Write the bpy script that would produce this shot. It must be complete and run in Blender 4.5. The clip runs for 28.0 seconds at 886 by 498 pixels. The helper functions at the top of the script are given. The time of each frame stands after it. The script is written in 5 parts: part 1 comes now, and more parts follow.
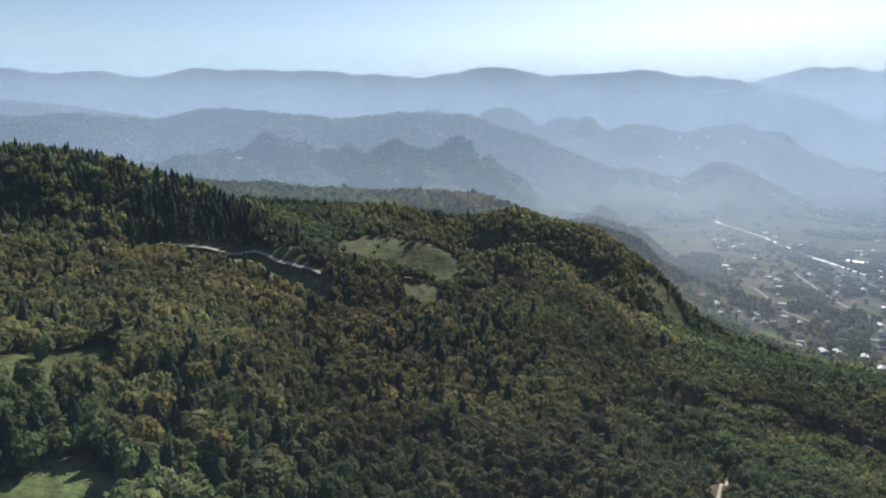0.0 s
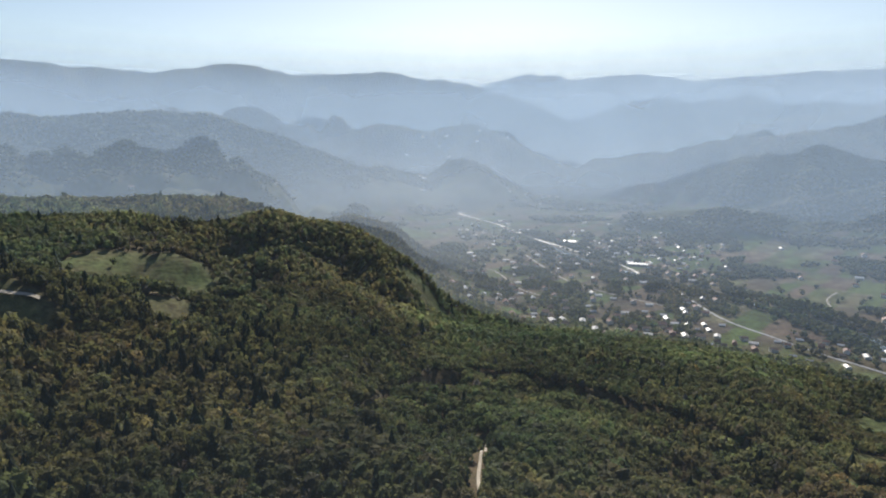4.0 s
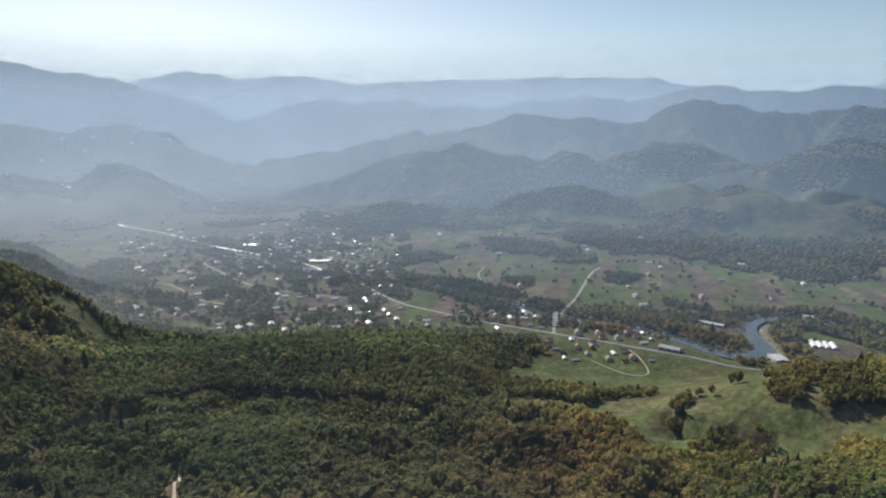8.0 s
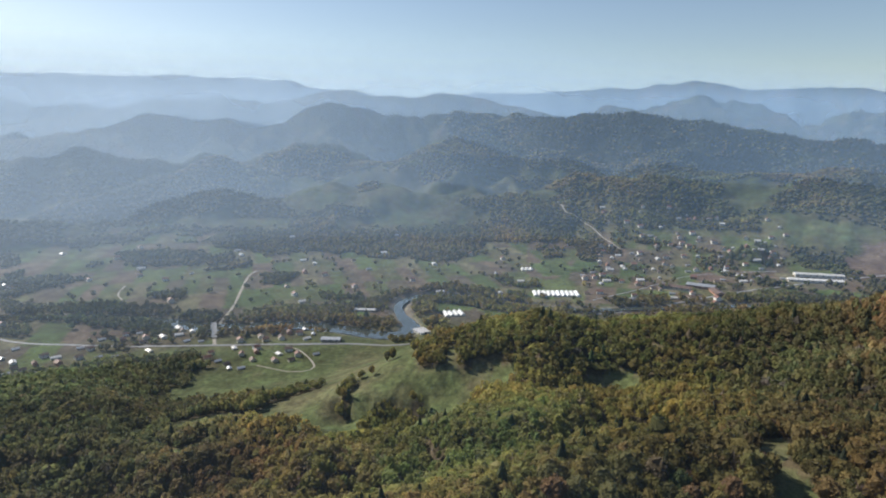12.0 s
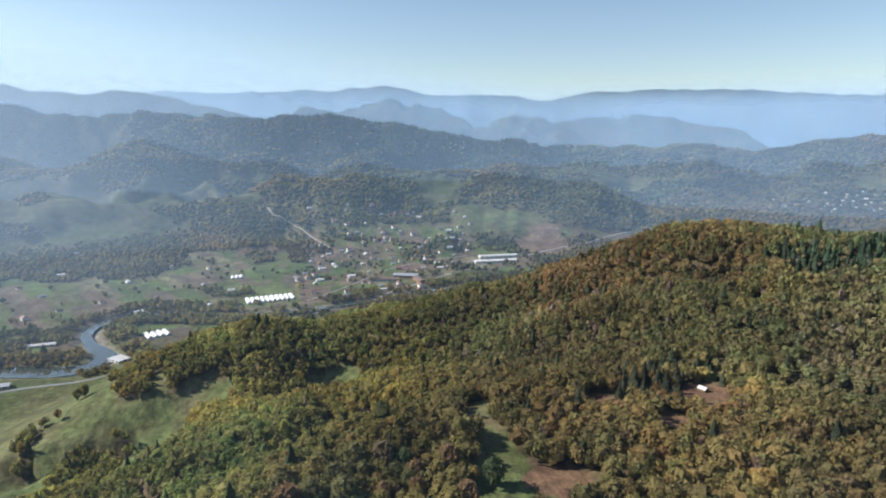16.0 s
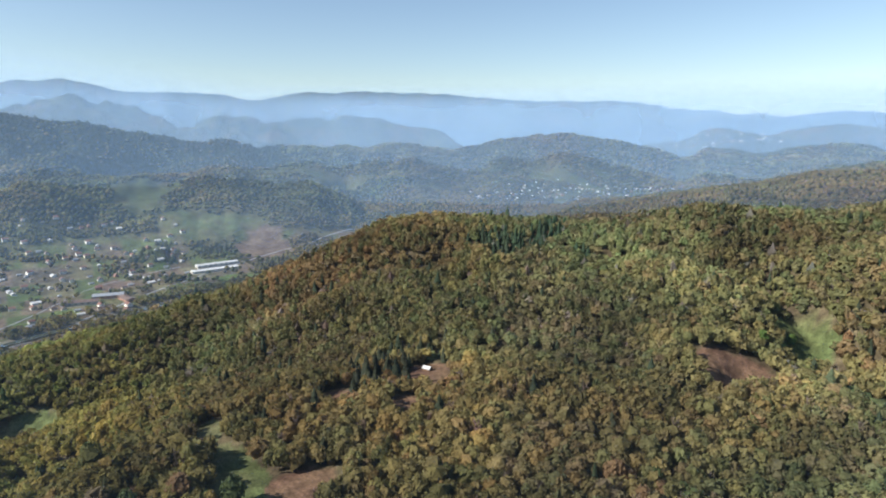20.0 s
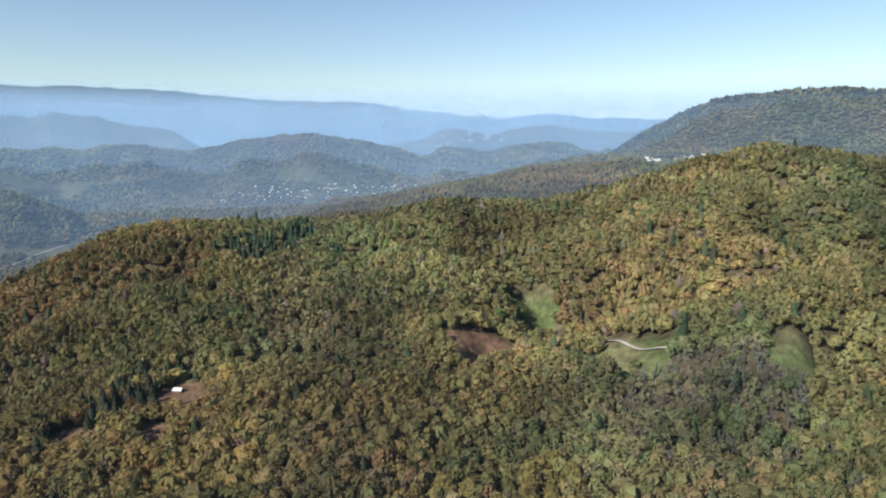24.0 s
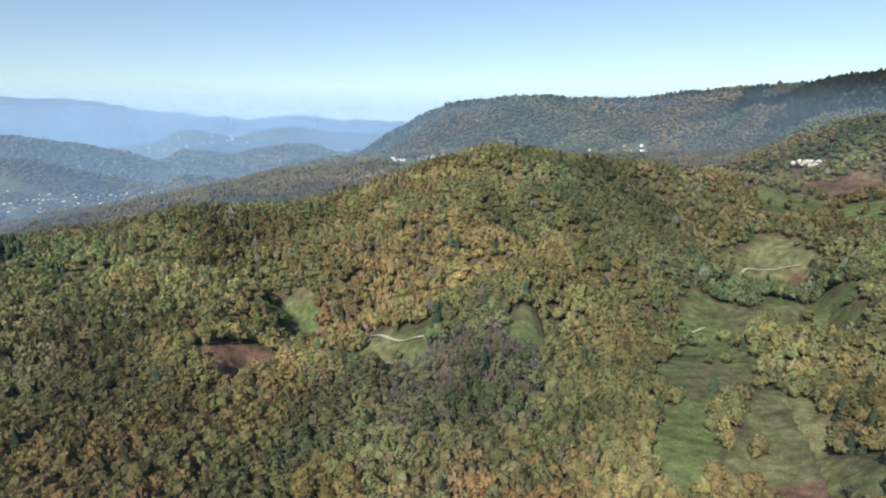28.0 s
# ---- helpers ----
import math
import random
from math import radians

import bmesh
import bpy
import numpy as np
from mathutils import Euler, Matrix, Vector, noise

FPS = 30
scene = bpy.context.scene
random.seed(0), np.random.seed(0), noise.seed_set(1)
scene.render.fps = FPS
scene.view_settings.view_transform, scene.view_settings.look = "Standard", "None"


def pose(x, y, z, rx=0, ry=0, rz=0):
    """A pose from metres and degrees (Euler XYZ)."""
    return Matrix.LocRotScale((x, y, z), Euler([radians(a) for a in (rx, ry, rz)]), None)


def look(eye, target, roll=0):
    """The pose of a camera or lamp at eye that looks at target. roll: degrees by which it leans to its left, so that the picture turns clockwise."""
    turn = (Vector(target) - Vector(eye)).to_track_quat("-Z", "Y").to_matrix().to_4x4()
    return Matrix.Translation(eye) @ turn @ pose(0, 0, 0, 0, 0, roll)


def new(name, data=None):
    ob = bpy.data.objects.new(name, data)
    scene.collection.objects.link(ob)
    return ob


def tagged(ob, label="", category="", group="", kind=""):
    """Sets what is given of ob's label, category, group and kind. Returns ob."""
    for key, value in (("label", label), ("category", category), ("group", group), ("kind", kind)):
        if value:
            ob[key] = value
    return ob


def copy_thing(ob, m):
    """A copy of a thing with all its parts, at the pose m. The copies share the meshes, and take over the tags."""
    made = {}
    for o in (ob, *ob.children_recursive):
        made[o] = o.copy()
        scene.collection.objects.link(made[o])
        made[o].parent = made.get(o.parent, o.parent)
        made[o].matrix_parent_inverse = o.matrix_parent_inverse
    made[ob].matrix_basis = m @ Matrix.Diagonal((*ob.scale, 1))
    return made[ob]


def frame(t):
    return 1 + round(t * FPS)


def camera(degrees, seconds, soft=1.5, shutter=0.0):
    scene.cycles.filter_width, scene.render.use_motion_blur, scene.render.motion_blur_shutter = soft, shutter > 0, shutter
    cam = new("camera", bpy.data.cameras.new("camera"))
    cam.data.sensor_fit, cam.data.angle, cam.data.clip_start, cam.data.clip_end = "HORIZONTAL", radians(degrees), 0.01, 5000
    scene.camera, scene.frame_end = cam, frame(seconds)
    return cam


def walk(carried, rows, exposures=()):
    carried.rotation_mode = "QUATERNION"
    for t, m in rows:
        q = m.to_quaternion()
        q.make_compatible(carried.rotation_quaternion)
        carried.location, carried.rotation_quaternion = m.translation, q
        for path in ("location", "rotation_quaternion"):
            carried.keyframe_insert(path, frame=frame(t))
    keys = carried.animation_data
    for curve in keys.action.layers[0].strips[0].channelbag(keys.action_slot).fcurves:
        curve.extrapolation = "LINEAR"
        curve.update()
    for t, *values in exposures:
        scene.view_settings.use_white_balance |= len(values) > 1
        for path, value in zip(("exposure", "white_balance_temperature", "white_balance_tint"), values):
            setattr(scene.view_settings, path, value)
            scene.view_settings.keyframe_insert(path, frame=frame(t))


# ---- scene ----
# The drone hangs 300 m above the valley floor (z = 0) and turns to its right where it is.
cam = camera(71.4, 28.0, soft=2.0)
EYE = 300.0
ROWS = [
    (0.0, 0.0, -11.10), (0.5, -2.18, -11.11), (1.0, -4.81, -11.11), (1.5, -7.51, -11.12), (2.0, -10.31, -11.13), (2.5, -13.11, -11.13),
    (4.5, -25.88, -11.12), (5.0, -29.14, -11.11), (5.5, -32.29, -11.10), (6.0, -35.97, -11.09), (6.5, -40.18, -11.08), (7.0, -44.40, -11.08),
    (7.5, -48.32, -11.08), (8.0, -52.04, -11.07), (8.5, -56.18, -11.05), (9.0, -60.50, -11.04), (9.5, -64.92, -11.03), (10.0, -69.14, -11.02),
    (10.5, -73.33, -11.01), (11.0, -77.31, -10.98), (11.5, -80.78, -10.96), (12.0, -83.96, -10.95), (12.5, -87.20, -10.94), (13.0, -90.71, -10.93),
    (13.5, -94.68, -10.91), (15.5, -107.70, -10.84), (16.0, -110.83, -10.82), (16.5, -113.95, -10.81), (17.0, -116.93, -10.81), (17.5, -119.91, -10.81),
    (18.0, -122.94, -10.81), (18.5, -126.54, -10.80), (19.0, -130.08, -10.80), (19.5, -133.40, -10.80), (20.0, -136.54, -10.79), (20.5, -139.54, -10.79),
    (21.0, -142.52, -10.79), (21.5, -145.43, -10.79), (23.5, -156.77, -10.79), (24.0, -159.56, -10.78), (24.5, -162.25, -10.75), (25.0, -165.25, -10.73),
    (25.5, -168.53, -10.72), (26.0, -171.70, -10.71), (26.5, -174.55, -10.69), (27.0, -176.95, -10.68), (27.5, -179.58, -10.65), (28.0, -182.28, -10.63),
]
walk(cam, [(t, pose(0, 0, EYE, 90 + pitch, 0, yaw)) for t, yaw, pitch in ROWS], exposures=[(0, 0.92, 6800, 10), (5, 0.80, 7200, 11), (9, 0.74, 7200, 11), (13, 0.98, 7000, 10), (18, 1.28, 6800, 9), (24, 1.17, 6700, 8), (28, 1.15, 6600, 8)])

# ---- light ----
SUN_AZ, SUN_EL = 27.0, 36.0
world = bpy.data.worlds.new("world")
scene.world = world
world.use_nodes = True
wn = world.node_tree
sky = wn.nodes.new("ShaderNodeTexSky")
sky.sky_type, sky.sun_disc = "NISHITA", False
sky.sun_elevation, sky.sun_rotation = radians(SUN_EL), radians(SUN_AZ)
sky.altitude, sky.air_density, sky.dust_density, sky.ozone_density = 300, 0.95, 0.65, 2.2
wn.links.new(sky.outputs["Color"], wn.nodes["Background"].inputs["Color"])
wn.nodes["Background"].inputs["Strength"].default_value = 0.066
sun = new("sun", bpy.data.lights.new("sun", "SUN"))
sun.data.energy, sun.data.angle, sun.data.color = 3.5, radians(0.6), (1.0, 0.965, 0.915)
sa, se = radians(SUN_AZ), radians(SUN_EL)
sun.matrix_world = look((0, 0, 900), (-math.sin(sa) * math.cos(se), -math.cos(sa) * math.cos(se), 900 - math.sin(se)))

# ---- noise and plan ----
D2R = math.pi / 180


def at(az, r):
    """Plan place from a bearing in degrees (clockwise from the first view) and a distance from the drone."""
    return r * math.sin(az * D2R), r * math.cos(az * D2R)


def lattice(ix, iy, seed):
    n = (ix.astype(np.int64) * 374761393 + iy.astype(np.int64) * 668265263 + seed * 1274126177) & 0x7FFFFFFF
    n = ((n ^ (n >> 13)) * 1274126177) & 0x7FFFFFFF
    return ((n ^ (n >> 16)) & 0xFFFF) / 65535.0


def vnoise(x, y, seed=0):
    ix, iy = np.floor(x), np.floor(y)
    fx, fy = x - ix, y - iy
    fx, fy = fx * fx * (3 - 2 * fx), fy * fy * (3 - 2 * fy)
    a, b = lattice(ix, iy, seed), lattice(ix + 1, iy, seed)
    c, d = lattice(ix, iy + 1, seed), lattice(ix + 1, iy + 1, seed)
    return (a * (1 - fx) + b * fx) * (1 - fy) + (c * (1 - fx) + d * fx) * fy


def fbm(x, y, size, octaves=4, seed=0):
    total, weight, amp = 0.0, 0.0, 1.0
    for k in range(octaves):
        total = total + amp * vnoise(x / size + 17.3 * k, y / size - 9.1 * k, seed + k)
        weight, amp, size = weight + amp, amp * 0.5, size * 0.5
    return total / weight


def smooth(lo, hi, v):
    t = np.clip((v - lo) / (hi - lo), 0, 1)
    return t * t * (3 - 2 * t)


RIDGES = []


def ridge(points, front, back, canopy=0.0, gully=0.0, taper=0.35):
    """A crest line: points of bearing, elevation angle as seen from the drone, and distance; front and back: slopes towards and away from the drone; a front of four is two slopes and the bearings between which one becomes the other."""
    az, el, r = np.array(points, float).T
    RIDGES.append((az, EYE + r * np.tan(el * D2R) - canopy, r, front, back, gully, taper))


# the near hill under and round the drone
ridge([(-60, -22, 340), (-20, -27, 300), (10, -30, 270), (25, -36, 200), (50, -45, 150), (75, -43, 160), (90, -34, 225), (110, -27, 300), (130, -22.5, 360), (175, -19.5, 425), (205, -20.5, 400), (240, -27, 300), (300, -27, 300)], 0.02, 0.27)
# ridge with the dirt road, the dark slope beside it
ridge([(-50, -8.0, 520), (-36, -9.2, 510), (-24, -10.9, 500), (-18, -11.8, 505), (-12, -13.8, 550), (-4.5, -14.8, 595), (5, -14.9, 610), (12, -14.9, 625), (15.6, -16.2, 645), (19, -17.7, 665), (24, -19.4, 690), (31, -19.8, 690), (38, -20.0, 680), (44, -20.2, 660), (50, -20.8, 620), (54, -22.5, 580), (57, -25.0, 540)], (0.10, 0.025, -16, -2), 0.30)
ridge([(-60, 1.0, 720), (-45, -0.6, 700), (-35, -1.14, 690), (-29.5, -1.9, 680), (-26, -3.1, 670), (-22.5, -3.9, 660), (-19.4, -5.5, 640), (-17, -7.0, 610), (-12, -10.5, 560)], 0.42, 0.4, 9)
# hills behind it
ridge([(-60, -3, 1000), (-24, -3.9, 980), (-16, -4.5, 980), (-11.6, -5.2, 960), (-5.4, -5.4, 960), (-0.7, -5.3, 980), (3.5, -5.8, 980), (7, -7.0, 960), (11, -10.0, 960)], 0.13, 0.3, 9)
ridge([(0.3, -11.0, 825), (2.4, -9.4, 812), (4.5, -8.1, 800), (7.2, -7.3, 800), (10.3, -8.2, 812), (14.4, -9.4, 825), (16.4, -10.6, 835), (19.5, -12.6, 850), (23, -16.0, 860)], 0.36, 0.42, 4)
ridge([(9.8, -8.8, 1240), (13.8, -7.8, 1250), (17.7, -8.7, 1250), (20.5, -11.0, 1250)], 0.35, 0.35, 9)
# the wooded hill to the drone's right, from the valley up to the summit
ridge([(76, -22.5, 560), (82, -20.2, 580), (86, -18.9, 590), (89, -17.9, 600), (93, -17.0, 600), (96, -17.5, 600), (99, -17.9, 610), (103.5, -17.0, 620), (110, -15.8, 620), (115, -14.7, 630), (119, -13.4, 640), (122, -12.4, 640), (126, -10.9, 650), (131, -8.7, 650), (134, -8.2, 650), (141.6, -8.0, 640), (148.6, -8.2, 640), (153, -8.1, 640), (160.8, -7.0, 640)], 0.26, 0.36, 3)
ridge([(153, -8.3, 640), (160.8, -6.9, 650), (168.7, -6.6, 660), (173.9, -5.5, 670), (177.9, -4.1, 690), (182.8, -2.5, 710), (187.5, -1.25, 730), (190.5, -1.6, 730), (194.5, -2.5, 740), (199, -2.6, 780), (205.2, -3.2, 850), (211.6, -3.7, 900), (217.9, -3.8, 950), (245, -3, 1000)], 0.33, 0.30, 3, 14)
# beyond the hill, the side with the white hamlet
ridge([(149, -7.0, 1250), (156, -5.6, 1350), (161, -4.6, 1450), (166, -3.4, 1600), (171, -2.2, 1700), (176, -1.6, 1750), (180, -1.5, 1750), (188, -1.5, 1700), (196, -1.7, 1600), (203, -1.7, 1500), (210, -1.0, 1450), (220, 0.5, 1450), (245, 2, 1500)], 0.12, 0.08, 8, 10)
ridge([(174, -2.5, 2150), (176.4, -0.6, 2150), (180, 1.3, 2150), (183.5, 2.55, 2150), (187.8, 3.1, 2150), (190.2, 3.3, 2150), (195, 3.0, 2150), (199.4, 3.05, 2150), (202.6, 3.5, 2150), (206.9, 3.9, 2150), (211, 3.9, 2150), (216, 4.4, 2200), (245, 6, 2200)], 0.40, 0.3, 6, 26)
ridge([(204, -0.5, 1900), (208, 2.0, 1900), (211.5, 3.6, 1880), (214.6, 4.5, 1860), (218, 4.6, 1850), (226, 5.5, 1850)], 0.42, 0.3, 6, 18)
ridge([(206.6, -2.5, 1150), (211.3, -0.4, 1150), (215.7, 1.3, 1150), (220, 2.0, 1150), (240, 2.5, 1150)], 0.35, 0.3, 8, 10)
# far side of the valley
ridge([(-60, 3.2, 2600), (-35, 2.15, 2600), (-29.6, 1.4, 2550), (-24.3, 0.9, 2500), (-20.8, 1.75, 2500), (-17.6, 1.55, 2450), (-13.8, 1.1, 2450), (-9.4, 0.6, 2450), (-4.3, 1.45, 2500), (2.9, 1.2, 2500), (6, 0.1, 2500), (10.1, -1.6, 2450), (14.1, -3.1, 2400), (20, -5.4, 2300)], 0.21, 0.3, 0, 110)
ridge([(-60, 5, 3610), (-34.7, 4.4, 3610), (-31.2, 4.1, 3610), (-28.1, 4.35, 3610), (-24.5, 4.1, 3610), (-21.4, 5.0, 3610), (-17.4, 4.85, 3660), (-13.1, 5.1, 3660), (-10.2, 5.0, 3660), (-2.2, 4.4, 3660), (2.8, 5.3, 3610), (5.9, 5.25, 3610), (8.9, 4.55, 3610), (12.8, 4.7, 3610), (17, 5.0, 3560), (19.3, 4.5, 3560), (25, 4.05, 3560), (27.5, 3.0, 3560), (31.5, 1.95, 3560), (35.1, -0.2, 3510), (37.2, -1.9, 3510)], 0.52, 0.3, 0, 150)
ridge([(16, 0.4, 2800), (21, -0.2, 2800), (25, 0.6, 2800), (29, -1.0, 2800), (33, -3.0, 2800)], 0.45, 0.4, 0, 40)
ridge([(20, 2.0, 4600), (26.2, 3.85, 4600), (30, 4.8, 4600), (33.6, 4.25, 4600), (39, 4.35, 4600), (44, 4.05, 4600), (51.8, 4.3, 4600), (57.9, 4.35, 4600), (64.8, 4.5, 4600), (70, 4.3, 4600), (73.6, 3.6, 4600), (78, 3.0, 4600), (90, 2.6, 4600)], 0.5, 0.3, 0, 60)
ridge([(29, 0.0, 4050), (32.7, 2.0, 4050), (36.9, 3.0, 4050), (41.3, 3.95, 4050), (44.7, 3.45, 4050), (48.3, 3.75, 4050), (52.9, 3.1, 4050), (60.5, 2.4, 4050), (70, 1.5, 4050)], 0.5, 0.3, 0, 60)
ridge([(33, -3.4, 3300), (36.6, -2.1, 3300), (40.6, -1.4, 3300), (45.2, -0.1, 3300), (48.8, 0.8, 3300), (53.4, 1.1, 3300), (56.4, 1.95, 3300), (61, 2.45, 3300), (65.7, 2.8, 3300), (69.8, 2.4, 3300), (72.5, 3.25, 3250), (75.3, 3.55, 3250), (78, 3.1, 3250), (81.3, 2.9, 3250), (83.8, 3.25, 3250), (87.2, 2.8, 3250), (91.2, 1.9, 3250), (94.1, 1.0, 3250), (98, -0.5, 3250)], 0.31, 0.3, 0, 110)
ridge([(32, -5.2, 2700), (34.1, -4.0, 2700), (38.6, -2.6, 2700), (42.6, -1.9, 2700), (47.7, -0.65, 2700), (52.9, -0.3, 2650), (55.5, -1.15, 2650), (58, -1.75, 2650), (60.1, -3.1, 2600), (63.1, -2.65, 2550), (66.2, -3.6, 2550), (70, -4.8, 2550)], 0.42, 0.4, 0, 80)
ridge([(36, -8.8, 1900), (40, -7.3, 1900), (44, -6.7, 1900), (48, -6.6, 1900), (52, -7.2, 1900), (55, -8.4, 1900), (58, -9.5, 1900)], 0.40, 0.4, 5, 18)
ridge([(55, -6.0, 2180), (58, -4.9, 2200), (61, -4.0, 2220), (64.4, -3.5, 2230), (67, -4.1, 2220), (70, -5.3, 2200)], 0.27, 0.2, 3, 45)
ridge([(68, -3.0, 2520), (71, -1.9, 2540), (74, -1.7, 2540), (77, -2.6, 2520), (80, -3.9, 2480)], 0.32, 0.3, 0, 60)
ridge([(79, -3.6, 2400), (83, -2.6, 2440), (87, -3.0, 2420), (90, -4.2, 2380)], 0.30, 0.3, 0, 50)
ridge([(70, -6.6, 1960), (74, -5.6, 1980), (78, -6.0, 1980), (82, -7.2, 1950)], 0.26, 0.25, 4, 22)
ridge([(82, 2.6, 4200), (85.2, 3.2, 4200), (92.1, 3.1, 4200), (97.6, 3.6, 4200), (101.5, 3.6, 4200), (105.8, 4.0, 4200), (109.2, 3.4, 4200), (116.7, 3.05, 4200), (122.8, 2.4, 4200), (130, 1.0, 4200)], 0.35, 0.3, 0, 70)
ridge([(99, 0.6, 3600), (101.3, 1.35, 3600), (104.5, 2.3, 3600), (108.1, 1.9, 3600), (111.1, 0.6, 3600), (115, -0.6, 3600)], 0.4, 0.3, 0, 40)
ridge([(117, 0.5, 4100), (121.8, 1.9, 4100), (127.8, 2.5, 4100), (131.8, 2.0, 4100), (135.1, 1.1, 4100), (138.8, 0.1, 4100), (142, -0.9, 4100)], 0.4, 0.3, 0, 60)
ridge([(112, 2.0, 4750), (120.8, 2.75, 4750), (123.8, 3.35, 4750), (131.7, 3.6, 4750), (137.2, 3.3, 4750), (141.6, 2.85, 4750), (151.9, 2.6, 4750), (158, 1.9, 4750), (166, 1.2, 4750), (190, 0.9, 4750)], 0.35, 0.2, 0, 60)
ridge([(84, -0.4, 3000), (88.3, 0.7, 3000), (94, 0.95, 2950), (99.4, 1.25, 2900), (103.5, 0.87, 2900), (107.5, 0.35, 2900), (111.6, -0.4, 2900), (115.2, -1.15, 2900), (117.8, -0.8, 2900), (119.8, -1.6, 2900), (123, -2.8, 2850)], 0.45, 0.3, 0, 60)
ridge([(116, -2.4, 2700), (120.9, -1.5, 2750), (128, -1.35, 2800), (130, -1.6, 2800), (132.9, -1.1, 2800), (136.7, -1.8, 2800), (140, -2.6, 2800)], 0.20, 0.2, 0, 50)
ridge([(92, -6.0, 1950), (97, -5.2, 2050), (101, -5.6, 2000), (106, -5.2, 2050), (112, -5.0, 2100), (118, -4.6, 2200)], 0.20, 0.1, 3, 30)
ridge([(134, -3.0, 2750), (137.4, -1.9, 2750), (141.5, -0.85, 2750), (147.1, -0.15, 2750), (152, -0.85, 2750), (155.3, -1.4, 2750), (158.6, -2.7, 2750), (160, -3.6, 2750)], 0.40, 0.3, 0, 40)
ridge([(150, -0.6, 4500), (159.5, 1.2, 4500), (164, 1.0, 4500), (168.6, 1.45, 4500), (174.2, 1.2, 4500), (178.7, 0.95, 4500), (186, 0.6, 4500)], 0.12, 0.2, 0, 25)
# the small wooded knoll in the second village
ridge([(108.8, -10.9, 1580), (110.0, -9.8, 1580), (111.1, -9.35, 1580), (112.0, -9.8, 1580), (113.0, -10.9, 1590)], 0.5, 0.45, 7)

RIVER = [at(a, r) for a, r in ((30, 1750), (37, 1400), (44, 1270), (50, 1170), (56.5, 1090), (62, 990), (68, 965), (73, 935), (77, 893), (79.6, 884), (80.9, 922), (79.9, 985), (79.7, 1040), (80.9, 1090), (83.2, 1112), (86, 1100), (90, 1060), (97, 1040), (104, 1090), (112, 1180), (125, 1300), (140, 1500), (152, 2200), (160, 3000))]


def curve_points(points, step):
    """A smooth line (Catmull-Rom) through plan points, as an array of places about step metres apart."""
    p = np.array(points, float)
    p = np.vstack([2 * p[0] - p[1], p, 2 * p[-1] - p[-2]])
    out = []
    for k in range(1, len(p) - 2):
        n = max(2, int(np.linalg.norm(p[k + 1] - p[k]) / step))
        t = np.linspace(0, 1, n, endpoint=False)[:, None]
        out.append(0.5 * (2 * p[k] + (p[k + 1] - p[k - 1]) * t + (2 * p[k - 1] - 5 * p[k] + 4 * p[k + 1] - p[k + 2]) * t ** 2 + (3 * p[k] - p[k - 1] - 3 * p[k + 1] + p[k + 2]) * t ** 3))
    out.append(p[-2:-1])
    return np.vstack(out)


def line_distance(x, y, line):
    best = np.full(x.shape, 1e9)
    for (ax, ay), (bx, by) in zip(line[:-1], line[1:]):
        dx, dy = bx - ax, by - ay
        t = np.clip(((x - ax) * dx + (y - ay) * dy) / (dx * dx + dy * dy + 1e-9), 0, 1)
        best = np.minimum(best, (x - ax - t * dx) ** 2 + (y - ay - t * dy) ** 2)
    return np.sqrt(best)


RIVER_LINE = curve_points(RIVER, 45)


